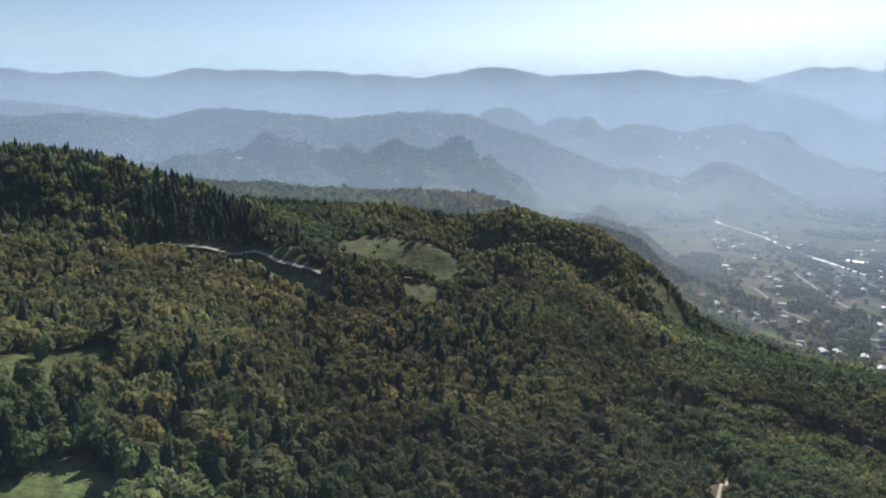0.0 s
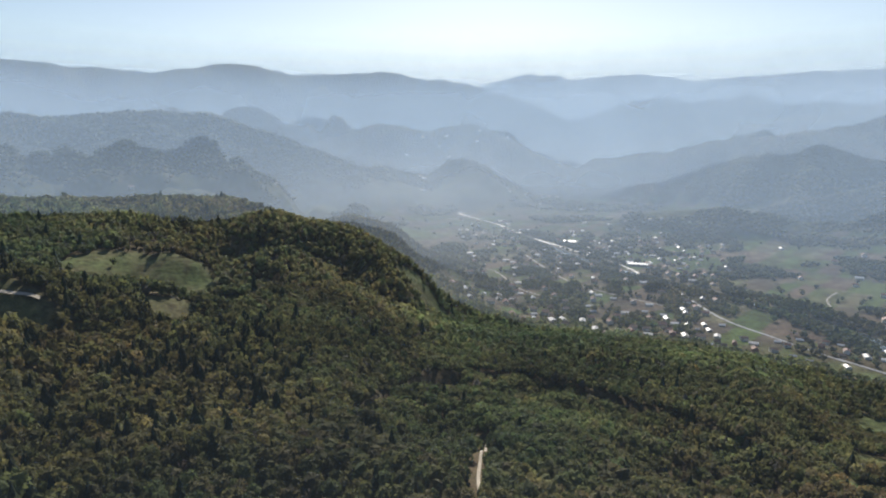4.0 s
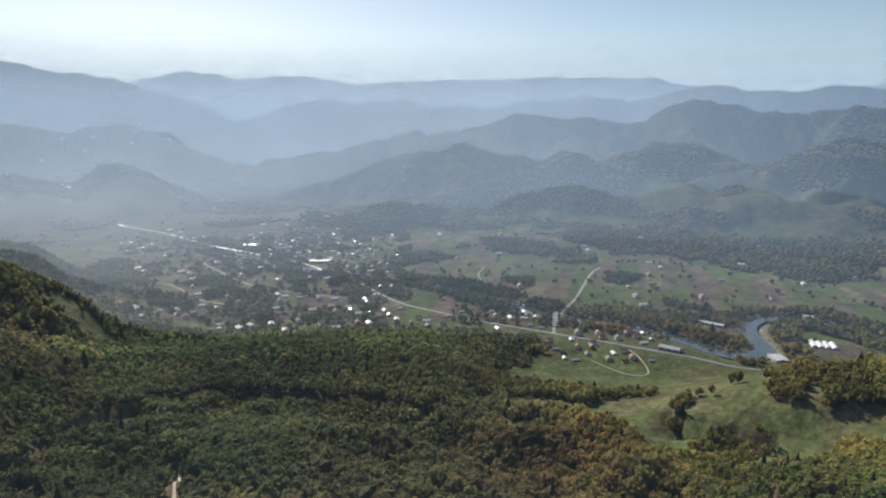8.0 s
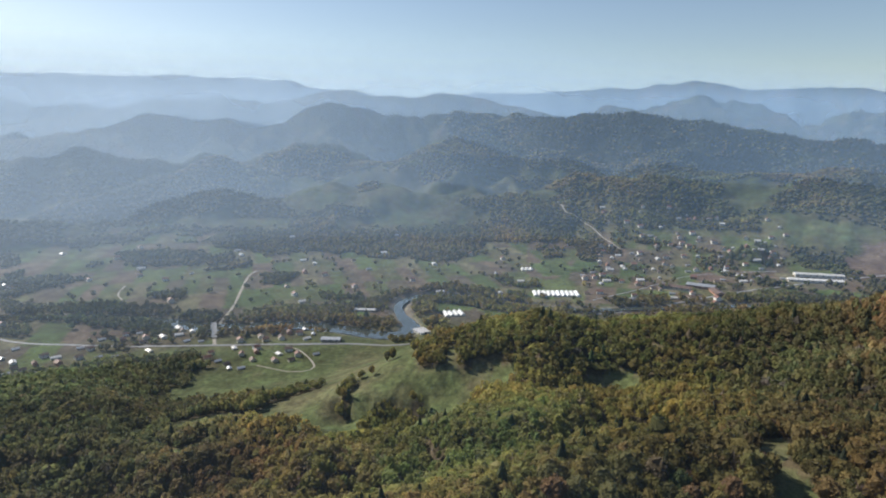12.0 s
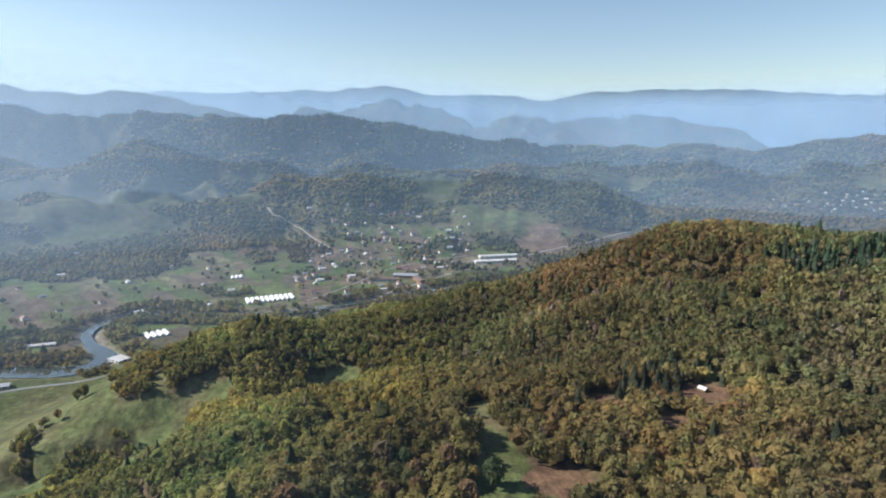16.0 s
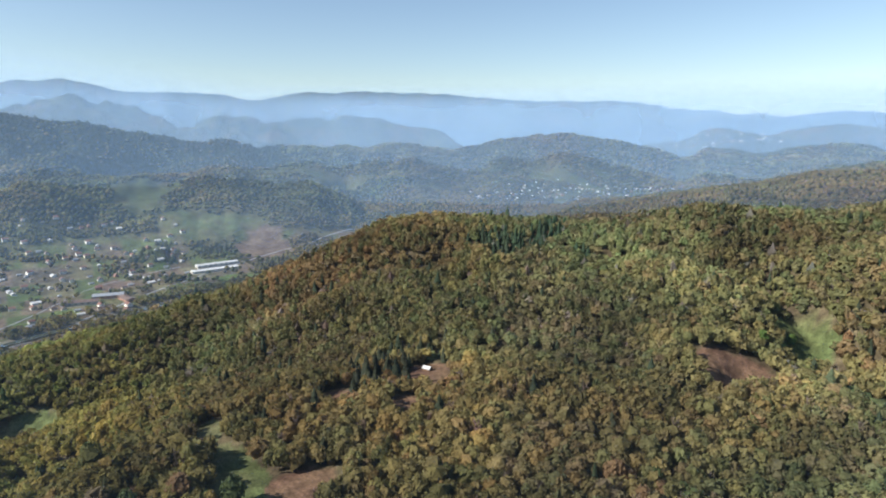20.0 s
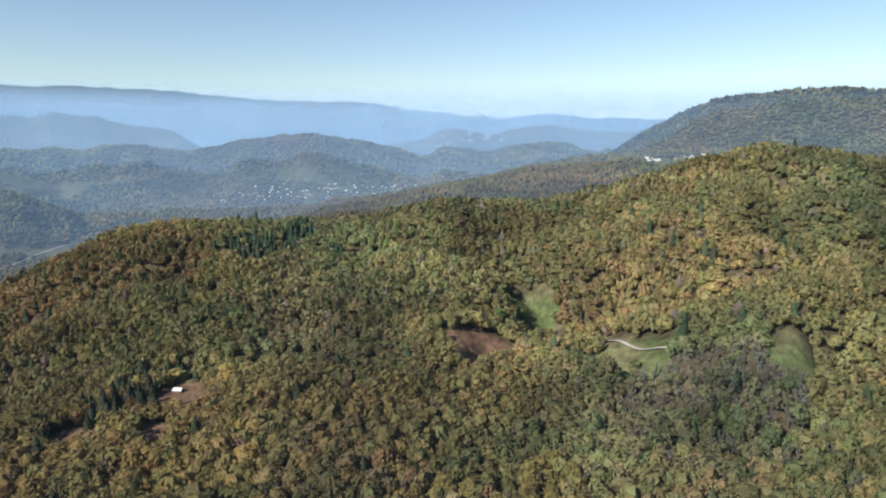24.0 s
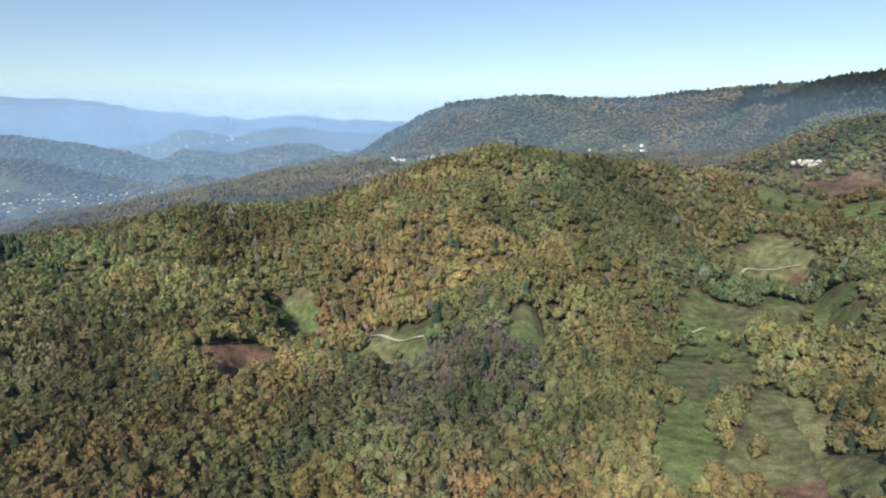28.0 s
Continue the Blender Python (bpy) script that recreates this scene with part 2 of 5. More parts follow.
def ground(x, y):
    """Height of the bare ground."""
    x, y = np.asarray(x, float), np.asarray(y, float)
    r = np.hypot(x, y)
    az = np.degrees(np.arctan2(x, y))
    az = np.where(az < -62, az + 360, az)
    rough = fbm(x, y, 420, 5, 3)
    wx, wy = x + 260 * (fbm(x, y, 520, 2, 13) - 0.5), y + 260 * (fbm(x, y, 520, 2, 14) - 0.5)
    spurs = 0.62 * np.clip(np.abs(2 * fbm(wx, wy, 640, 4, 11) - 1) * 2.3, 0, 1) + 0.38 * np.clip(np.abs(2 * fbm(wx, wy, 270, 4, 12) - 1) * 2.6, 0, 1)
    folds = np.clip(np.abs(2 * fbm(x, y, 210, 4, 37) - 1) * 3.6, 0, 1)
    side = smooth(42, 60, az)
    z = (0.018 + 0.042 * side + 0.035 * smooth(118, 135, az)) * np.clip(np.minimum(r, 2600) - 1450, 0, None) + 4 * (rough - 0.5)
    under = np.full(x.shape, 60.0)
    for raz, rz, rr, front, back, gully, taper in RIDGES:
        slope = front if isinstance(front, float) else front[0] + (front[1] - front[0]) * smooth(front[2], front[3], az)
        zc, rc = 0, 0
        for off in (-0.45, 0, 0.45):
            zc, rc = zc + np.interp(az + off, raz, rz) / 3, rc + np.interp(az + off, raz, rr) / 3
        out = np.clip(np.maximum(raz[0] - az, az - raz[-1]), 0, None) * D2R * rc
        if rr.min() > 1800:
            zc = zc + 0.011 * rc * (fbm(az * 1.0, rc * 0 + front * 900, 1.9, 4, 71) - 0.5)
        zc = zc - out * taper
        d = r - rc
        width = 14 + 0.02 * rc
        drop = np.where(d < 0, slope, back) * (np.sqrt(d * d + width * width) - width)
        if gully:
            drop = drop + 2.1 * gully * np.clip(drop / 80, 0, 1) * (1 - spurs)
        h, k = zc - drop, 6 + 0.006 * rc
        under = np.where(h > z, drop, under)
        z = np.where(h > z - 60, 0.5 * (z + h + np.sqrt((z - h) ** 2 + k * k)) - 0.12 * k, z)
    low_hills = np.clip(150 * fbm(wx, wy, 330, 4, 19) - 56, 0, None) * smooth(1480, 1950, r) * (1 - smooth(2450, 2800, r)) * smooth(44, 58, az) * (1 - smooth(128, 140, az))
    z = z + low_hills
    hill = smooth(15, 60, z)
    z = z + hill * (9 * (fbm(x, y, 110, 3, 29) - 0.5) + 26 * (rough - 0.5) * smooth(60, 200, z) * smooth(900, 1500, r))
    z = z - hill * 24 * (1 - folds) * smooth(230, 330, r) * (1 - smooth(800, 1100, r)) * smooth(25, 80, z) * smooth(3, 24, under)
    near = (r > 800) & (r < 2300) & (z < 40)
    if near.any():
        dist = np.full(x.shape, 1e9)
        dist[near] = line_distance(x[near], y[near], RIVER_LINE)
        z = z * (0.25 + 0.75 * smooth(25, 140, dist)) - 5.0 * (1 - smooth(8, 24, dist))
    return z


def reach(az, el):
    """Distance at which the line of sight at that bearing and elevation meets the ground."""
    r = np.geomspace(150, 4800, 900)
    x, y = r * math.sin(az * D2R), r * math.cos(az * D2R)
    below = ground(x, y) >= EYE + r * math.tan(el * D2R)
    return float(r[np.argmax(below)]) if below.any() else 4700.0

# ---- land cover ----
CLEARINGS = []


def clearing(az, r, long, wide, turn, kind, below=140.0):
    """An open patch in the woods: bearing, distance (or elevation angle, where negative), half length and half width in metres, degrees from the line of sight; kind 0 grass, 1 bracken, 2 bare soil, 3 fresh grass."""
    r = reach(az, r) if r < 0 else r
    deep = 8.0 * r / below
    c, s = abs(math.cos(turn * D2R)), abs(math.sin(turn * D2R))
    long, wide = long + 0.5 * deep * c, wide + 0.5 * deep * s
    cx, cy = at(az, r - 0.5 * deep)
    CLEARINGS.append((cx, cy, long, wide, (az + turn) * D2R, kind))


HUT_R = reach(135.0, -21.9)
clearing(135.1, -21.8, 16, 13, 90, 1)
clearing(132.8, -24.5, 10, 5, 90, 1)
clearing(126.2, -23.6, 10, 4, 85, 1)
clearing(114.3, -25.1, 16, 7, 5, 0)
clearing(116.4, -28.8, 26, 13, -10, 0)
clearing(122.8, -30.2, 16, 6, 82, 1)
clearing(118.6, -31.5, 22, 9, 60, 0)
clearing(163.4, -19.4, 20, 11, 60, 1)
clearing(212.2, -12.0, 14, 7, 90, 1)
clearing(216.2, -27.6, 12, 8, 60, 1)
clearing(-6.0, -10.6, 44, 26, 80, 0)
clearing(-2.0, -11.5, 40, 22, 80, 0)
clearing(-0.4, -11.9, 22, 13, 80, 0)
clearing(-2.4, -14.4, 22, 8, 90, 0)
clearing(3.4, -15.0, 26, 5, 90, 0)
clearing(-33.9, -18.0, 26, 10, 70, 0)
clearing(-35.1, -27.4, 20, 10, 80, 0)
clearing(-21, -10.5, 32, 6, 80, 0, 70)
clearing(-15.5, -11.9, 32, 6, 74, 0, 70)
clearing(20.6, -14.3, 24, 12, 70, 0)
clearing(54.0, -32.4, 12, 6, 80, 0)
clearing(100, -22.0, 18, 7, 60, 0)
clearing(88, -22.0, 22, 8, 60, 0)
clearing(215.5, -4.1, 45, 18, 80, 1)
clearing(211.5, -5.2, 40, 24, 80, 0)
clearing(218, -5.5, 40, 30, 80, 0)
def field(az0, az1, r0, r1, kind=0):
    """An open patch between two bearings and two distances, with room in front for the eye to look over the trees."""
    r0 -= 22
    clearing(0.5 * (az0 + az1), 0.5 * (r0 + r1), 0.56 * (r1 - r0), 0.28 * (az1 - az0) * D2R * (r0 + r1), 0, kind, 1e9)


for spot in ((207.6, 213.8, 650, 712), (203.9, 210.5, 492, 560), (209.5, 217.2, 500, 570), (203.2, 210.0, 385, 505), (210.4, 216.2, 340, 402), (209.5, 220.4, 300, 345), (165.6, 170.2, 486, 516), (171.7, 182.1, 410, 436), (188.8, 192.3, 400, 420), (175.5, 178.5, 398, 425)):
    field(*spot)
field(117.9, 122.4, 1520, 1690, 2)
field(106.6, 109.0, 1330, 1400, 2)
field(93.2, 96.4, 1170, 1260, 3)
field(203.0, 207.8, 282, 352, 3)
for haz, hel in ((178.8, -2.45), (181.0, -2.2), (196.2, -1.75), (199.4, -1.6)):
    field(haz - 1.2, haz + 1.2, reach(haz, hel) - 60, reach(haz, hel) + 25)
field(100.5, 103.0, 1480, 1600)

for spot in ((94.7, 1120, 55, 26), (85.0, 978, 30, 16), (91.9, 1320, 60, 30), (116, 1435, 75, 60), (106.8, 1240, 60, 34), (81.9, 885, 16, 12), (112, 1480, 40, 24), (40.6, 1395, 30, 20), (76.5, 1005, 26, 14), (78, 1000, 30, 16), (90, 1390, 70, 40), (70, 1180, 70, 50), (76, 1200, 80, 60), (64, 1290, 60, 50), (52, 1330, 80, 50), (44, 1480, 90, 60)):
    clearing(*spot, 84, 0, 290.0)


def inside(x, y, patch, grow=0.0):
    cx, cy, long, wide, turn, _ = patch
    dx, dy = x - cx, y - cy
    u, v = dx * math.sin(turn) + dy * math.cos(turn), dx * math.cos(turn) - dy * math.sin(turn)
    wob = 0.35 * (vnoise(x / 9, y / 9, 5) - 0.5) + 0.3 * (vnoise(x / 22, y / 22, 6) - 0.5)
    return np.hypot(u / (long + grow), v / (wide + grow)) + wob < 1


def bearing(x, y):
    az = np.degrees(np.arctan2(x, y))
    return np.where(az < -62, az + 360, az), np.hypot(x, y)


def plots(x, y):
    """Strip fields of the valley floor: a number per plot and the distance to the nearest plot's edge."""
    az, _ = bearing(x, y)
    turn = np.where(az < 92, -1.19, 0.35 + 0.5 * np.floor(fbm(x, y, 500, 1, 77) * 4))
    u, v = x * np.cos(turn) + y * np.sin(turn), -x * np.sin(turn) + y * np.cos(turn)
    row = np.floor(v / 120)
    wide = 24 + 30 * lattice(row, row * 0 + 3, 5)
    col = np.floor(u / wide)
    edge = np.minimum(np.minimum(u - col * wide, (col + 1) * wide - u), np.minimum(v - row * 120, (row + 1) * 120 - v))
    return lattice(col, row, 41), edge


def woods(x, y, z):
    """How wooded a place is, 0 to 1."""
    az, r = bearing(x, y)
    n = fbm(x, y, 260, 4, 51)
    flat = 1 - smooth(14, 46, z)
    beyond = smooth(1250, 1500, r)
    w = np.where((z > 30) & (r < 1250), 0.98, 0.0)
    w = np.maximum(w, smooth(10, 42, z + (40 + 150 * beyond) * (n - 0.5) - 12 * beyond))
    # far slopes: woods with pastures between them
    open_far = smooth(0.55, 0.60, fbm(x, y, 230, 4, 61) - 0.09 * smooth(92, 100, az)) * smooth(1000, 1300, r) * (1 - smooth(110, 230, z))
    w = w * (1 - 0.9 * open_far)
    # groves on the valley floor, chiefly on the side beyond the river
    grove = smooth(0.60, 0.64, fbm(x, y, 150, 4, 71) + 0.14 * smooth(64, 82, az) * smooth(1280, 1500, r) + 0.09 * smooth(1500, 1700, r) * smooth(36, 50, az) - 0.04 * (r < 1400))
    w = np.maximum(w, flat * grove)
    # the wooded foot of the near hill, hedges between plots and trees on the river's banks
    w = np.maximum(w, smooth(890, 860, r + 160 * (n - 0.5)) * smooth(62, 56, az + 22 * (fbm(x, y, 90, 3, 83) - 0.5)) * smooth(18, 30, az) * 0.95)
    plot, edge = plots(x, y)
    w = np.maximum(w, flat * (r > 900) * ((edge < 3.5) & (plot * 7 % 1 > 0.5)) * 0.34)
    homes = ((az > 24) & (az < 49) & (r > 890) & (r < 1750)) | ((az >= 49) & (az < 62) & (r > 890) & (r < 1060)) | ((az > 96) & (az < 120) & (r > 1060) & (r < 1800))
    w = np.where(homes & (z < 45), 0.45 * w, w)
    w = np.maximum(w, flat * np.where(homes, 0.8 * smooth(0.46, 0.58, fbm(x, y, 48, 3, 66)), 0.10))
    bank = (r > 850) & (r < 2000) & (z < 25)
    d = np.full(x.shape, 1e9)
    d[bank] = line_distance(x[bank], y[bank], RIVER_LINE)
    w = np.maximum(w, 0.85 * (d < 60) * (vnoise(x / 60, y / 60, 8) > 0.25))
    w = np.where(d < 13 + 9 * smooth(78, 79, az) * smooth(85, 83, az), 0, w)
    az_m = az + 22 * (fbm(x, y, 90, 3, 83) - 0.5)
    inside_meadow = smooth(56, 60, az_m) * (1 - smooth(86, 92, az_m)) * smooth(440, 500, r + 90 * (fbm(x, y, 120, 3, 81) - 0.5) + 3.0 * np.abs(az - 68)) * (1 - smooth(860, 960, r))
    bushes = smooth(0.57, 0.61, fbm(x, y, 48, 3, 91) + 0.11 * smooth(79, 84, az) + 0.06 * smooth(740, 600, r))
    w = w * (1 - inside_meadow * (1 - 0.9 * bushes))
    # farmed land round the second village and up the slopes behind it
    farmed = smooth(91, 97, az) * (1 - smooth(120, 128, az)) * smooth(960, 1060, r) * (1 - smooth(1750, 2050, r))
    w = w * (1 - 0.45 * farmed * smooth(0.46, 0.54, fbm(x, y, 130, 4, 95)))
    for patch in CLEARINGS:
        w = np.where(inside(x, y, patch), 0.55 * (vnoise(x / 6, y / 6, 15) > 0.86) * (patch[5] == 0), w)
    return w


# ---- materials ----
def material(name, rough=0.9):
    m = bpy.data.materials.new(name)
    m.use_nodes = True
    nt = m.node_tree
    return m, nt.nodes, nt.links, nt.nodes["Principled BSDF"]


def shaded(name, dark, light, scale, rough=0.85, bump=0.0, metallic=0.0, spec=0.3, per_object=0.15):
    """A painted, tiled or plastered surface with blotches at two scales and a little difference from piece to piece."""
    m, nodes, links, bsdf = material(name)
    geo = nodes.new("ShaderNodeTexCoord")
    a = nodes.new("ShaderNodeTexNoise")
    a.inputs["Scale"].default_value, a.inputs["Detail"].default_value = scale, 6
    links.new(geo.outputs["Object"], a.inputs["Vector"])
    ramp = nodes.new("ShaderNodeValToRGB")
    ramp.color_ramp.elements[0].position, ramp.color_ramp.elements[1].position = 0.3, 0.7
    ramp.color_ramp.elements[0].color, ramp.color_ramp.elements[1].color = (*dark, 1), (*light, 1)
    links.new(a.outputs["Fac"], ramp.inputs["Fac"])
    info = nodes.new("ShaderNodeObjectInfo")
    vary = nodes.new("ShaderNodeMapRange")
    vary.inputs["To Min"].default_value, vary.inputs["To Max"].default_value = 1 - per_object, 1 + per_object
    links.new(info.outputs["Random"], vary.inputs["Value"])
    hsv = nodes.new("ShaderNodeHueSaturation")
    links.new(vary.outputs["Result"], hsv.inputs["Value"])
    links.new(ramp.outputs["Color"], hsv.inputs["Color"])
    links.new(hsv.outputs["Color"], bsdf.inputs["Base Color"])
    bsdf.inputs["Roughness"].default_value, bsdf.inputs["Metallic"].default_value = rough, metallic
    bsdf.inputs["Specular IOR Level"].default_value = spec
    if bump:
        b = nodes.new("ShaderNodeBump")
        b.inputs["Strength"].default_value, b.inputs["Distance"].default_value = 0.6, bump
        links.new(a.outputs["Fac"], b.inputs["Height"])
        links.new(b.outputs["Normal"], bsdf.inputs["Normal"])
    return m


def ground_material():
    m, nodes, links, bsdf = material("ground")
    cover = nodes.new("ShaderNodeAttribute")
    cover.attribute_name = "cover"
    geo = nodes.new("ShaderNodeNewGeometry")
    heights = []
    value = None
    for size, lo, hi in ((0.9, 0.72, 1.3), (0.16, 0.6, 1.42), (0.035, 0.66, 1.36), (0.006, 0.8, 1.2)):
        n = nodes.new("ShaderNodeTexNoise")
        n.inputs["Scale"].default_value, n.inputs["Detail"].default_value = size, 5
        links.new(geo.outputs["Position"], n.inputs["Vector"])
        heights.append(n)
        r = nodes.new("ShaderNodeMapRange")
        r.inputs["From Min"].default_value, r.inputs["From Max"].default_value = 0.3, 0.7
        r.inputs["To Min"].default_value, r.inputs["To Max"].default_value = lo, hi
        links.new(n.outputs["Fac"], r.inputs["Value"])
        if value is None:
            value = r.outputs["Result"]
        else:
            mul = nodes.new("ShaderNodeMath")
            mul.operation = "MULTIPLY"
            links.new(value, mul.inputs[0])
            links.new(r.outputs["Result"], mul.inputs[1])
            value = mul.outputs["Value"]
    hsv = nodes.new("ShaderNodeHueSaturation")
    links.new(value, hsv.inputs["Value"])
    links.new(cover.outputs["Color"], hsv.inputs["Color"])
    hue = nodes.new("ShaderNodeMapRange")
    hue.inputs["To Min"].default_value, hue.inputs["To Max"].default_value = 0.46, 0.54
    links.new(heights[2].outputs["Fac"], hue.inputs["Value"])
    links.new(hue.outputs["Result"], hsv.inputs["Hue"])
    links.new(hsv.outputs["Color"], bsdf.inputs["Base Color"])
    b = nodes.new("ShaderNodeBump")
    b.inputs["Strength"].default_value, b.inputs["Distance"].default_value = 0.8, 1.6
    links.new(heights[1].outputs["Fac"], b.inputs["Height"])
    links.new(b.outputs["Normal"], bsdf.inputs["Normal"])
    crowns = nodes.new("ShaderNodeTexVoronoi")
    crowns.inputs["Scale"].default_value = 0.085
    links.new(geo.outputs["Position"], crowns.inputs["Vector"])
    b2 = nodes.new("ShaderNodeBump")
    b2.invert = True
    b2.inputs["Distance"].default_value = 9.0
    links.new(crowns.outputs["Distance"], b2.inputs["Height"])
    links.new(cover.outputs["Alpha"], b2.inputs["Strength"])
    links.new(b.outputs["Normal"], b2.inputs["Normal"])
    links.new(b2.outputs["Normal"], bsdf.inputs["Normal"])
    bsdf.inputs["Roughness"].default_value = 0.95
    bsdf.inputs["Specular IOR Level"].default_value = 0.1
    return m


def leaf_material(name):
    m, nodes, links, bsdf = material(name)
    tint = nodes.new("ShaderNodeAttribute")
    tint.attribute_name = "tint"
    geo = nodes.new("ShaderNodeNewGeometry")
    n = nodes.new("ShaderNodeTexNoise")
    n.inputs["Scale"].default_value, n.inputs["Detail"].default_value = 1.1, 4
    links.new(geo.outputs["Position"], n.inputs["Vector"])
    r = nodes.new("ShaderNodeMapRange")
    r.inputs["From Min"].default_value, r.inputs["From Max"].default_value = 0.3, 0.7
    r.inputs["To Min"].default_value, r.inputs["To Max"].default_value = 0.72, 1.28
    links.new(n.outputs["Fac"], r.inputs["Value"])
    isl = nodes.new("ShaderNodeMapRange")
    isl.inputs["To Min"].default_value, isl.inputs["To Max"].default_value = 0.9, 1.1
    links.new(geo.outputs["Random Per Island"], isl.inputs["Value"])
    mul = nodes.new("ShaderNodeMath")
    mul.operation = "MULTIPLY"
    links.new(r.outputs["Result"], mul.inputs[0])
    links.new(isl.outputs["Result"], mul.inputs[1])
    hsv = nodes.new("ShaderNodeHueSaturation")
    links.new(mul.outputs["Value"], hsv.inputs["Value"])
    links.new(tint.outputs["Color"], hsv.inputs["Color"])
    links.new(hsv.outputs["Color"], bsdf.inputs["Base Color"])
    b = nodes.new("ShaderNodeBump")
    b.inputs["Strength"].default_value, b.inputs["Distance"].default_value = 1.0, 0.8
    links.new(n.outputs["Fac"], b.inputs["Height"])
    links.new(b.outputs["Normal"], bsdf.inputs["Normal"])
    bsdf.inputs["Roughness"].default_value = 0.75
    bsdf.inputs["Specular IOR Level"].default_value = 0.2
    through_leaf, mix = nodes.new("ShaderNodeBsdfTranslucent"), nodes.new("ShaderNodeMixShader")
    links.new(hsv.outputs["Color"], through_leaf.inputs["Color"])
    mix.inputs["Fac"].default_value = 0.5
    links.new(bsdf.outputs["BSDF"], mix.inputs[1])
    links.new(through_leaf.outputs["BSDF"], mix.inputs[2])
    links.new(mix.outputs["Shader"], nodes["Material Output"].inputs["Surface"])
    return m


M_GROUND = ground_material()
M_LEAF = leaf_material("foliage")
M_BARK = shaded("bark", (0.10, 0.085, 0.07), (0.22, 0.19, 0.16), 3.0, 0.95, 0.03)
M_ROAD = shaded("gravel_road", (0.24, 0.22, 0.185), (0.36, 0.33, 0.28), 0.12, 0.95, 0.05, per_object=0.05)
M_ASPHALT = shaded("asphalt", (0.15, 0.15, 0.15), (0.24, 0.235, 0.23), 0.1, 0.38, 0.01, spec=0.6, per_object=0.05)


# HAZE_WHITE also carries the sun's glow, mixed in by bearing.
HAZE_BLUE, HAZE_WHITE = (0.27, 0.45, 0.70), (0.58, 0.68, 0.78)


def haze_material(name, strength):
    """Thin sheet imitating smoky autumn air: lets most light through and scatters some; thins out with height and in
    drifts, with the sun's glow in its colour.
    """
    m, nodes, links, bsdf = material(name)
    nodes.remove(bsdf)
    clear, grains, mix = nodes.new("ShaderNodeBsdfTransparent"), nodes.new("ShaderNodeBsdfDiffuse"), nodes.new("ShaderNodeMixShader")
    coord, thick = nodes.new("ShaderNodeTexCoord"), nodes.new("ShaderNodeAttribute")
    thick.attribute_name = "tint"
    drift = nodes.new("ShaderNodeTexNoise")
    drift.inputs["Scale"].default_value, drift.inputs["Detail"].default_value = 0.0022, 3
    links.new(coord.outputs["Object"], drift.inputs["Vector"])
    amount = nodes.new("ShaderNodeMapRange")
    amount.inputs["From Min"].default_value, amount.inputs["From Max"].default_value = 0.3, 0.7
    amount.inputs["To Min"].default_value, amount.inputs["To Max"].default_value = 0.8 * strength, 1.2 * strength
    links.new(drift.outputs["Fac"], amount.inputs["Value"])
    mul = nodes.new("ShaderNodeMath")
    mul.operation = "MULTIPLY"
    split = nodes.new("ShaderNodeSeparateColor")
    links.new(thick.outputs["Color"], split.inputs["Color"])
    links.new(split.outputs["Red"], mul.inputs[0])
    links.new(amount.outputs["Result"], mul.inputs[1])
    tone = nodes.new("ShaderNodeValToRGB")
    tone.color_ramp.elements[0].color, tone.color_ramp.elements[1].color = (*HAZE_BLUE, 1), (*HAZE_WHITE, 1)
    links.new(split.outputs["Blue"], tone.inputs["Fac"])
    links.new(tone.outputs["Color"], grains.inputs["Color"])
    links.new(mul.outputs["Value"], mix.inputs["Fac"])
    links.new(clear.outputs["BSDF"], mix.inputs[1])
    links.new(grains.outputs["BSDF"], mix.inputs[2])
    links.new(mix.outputs["Shader"], nodes["Material Output"].inputs["Surface"])
    return m


# ---- the ground, one sheet out to the far mountains ----
GRASS, DRYGRASS, LITTER, BRACKEN, SOIL = (0.068, 0.086, 0.034), (0.098, 0.094, 0.048), (0.075, 0.06, 0.036), (0.105, 0.064, 0.042), (0.115, 0.084, 0.066)
WOOD_COLOURS = [(0.052, 0.05, 0.024), (0.066, 0.05, 0.028), (0.036, 0.042, 0.022), (0.062, 0.046, 0.03), (0.042, 0.048, 0.025), (0.026, 0.035, 0.02)]


def mesh_from(name, verts, faces_flat, sizes, mat, smooth_faces=False, colours=None, attribute="tint"):
    me = bpy.data.meshes.new(name)
    me.vertices.add(len(verts))
    me.vertices.foreach_set("co", np.asarray(verts, np.float32).ravel())
    me.loops.add(len(faces_flat))
    me.loops.foreach_set("vertex_index", np.asarray(faces_flat, np.int32))
    me.polygons.add(len(sizes))
    starts = np.concatenate([[0], np.cumsum(sizes)[:-1]]).astype(np.int32)
    me.polygons.foreach_set("loop_start", starts)
    me.polygons.foreach_set("use_smooth", np.full(len(sizes), smooth_faces))
    if colours is not None:
        col = me.color_attributes.new(attribute, "FLOAT_COLOR", "POINT")
        rgba = np.ones((len(verts), 4), np.float32)
        rgba[:, :colours.shape[1]] = colours
        col.data.foreach_set("color", rgba.ravel())
    me.update(calc_edges=True)
    me.materials.append(mat)
    return me


def mix3(a, b, t):
    return a * (1 - t[:, None]) + np.asarray(b) * t[:, None]


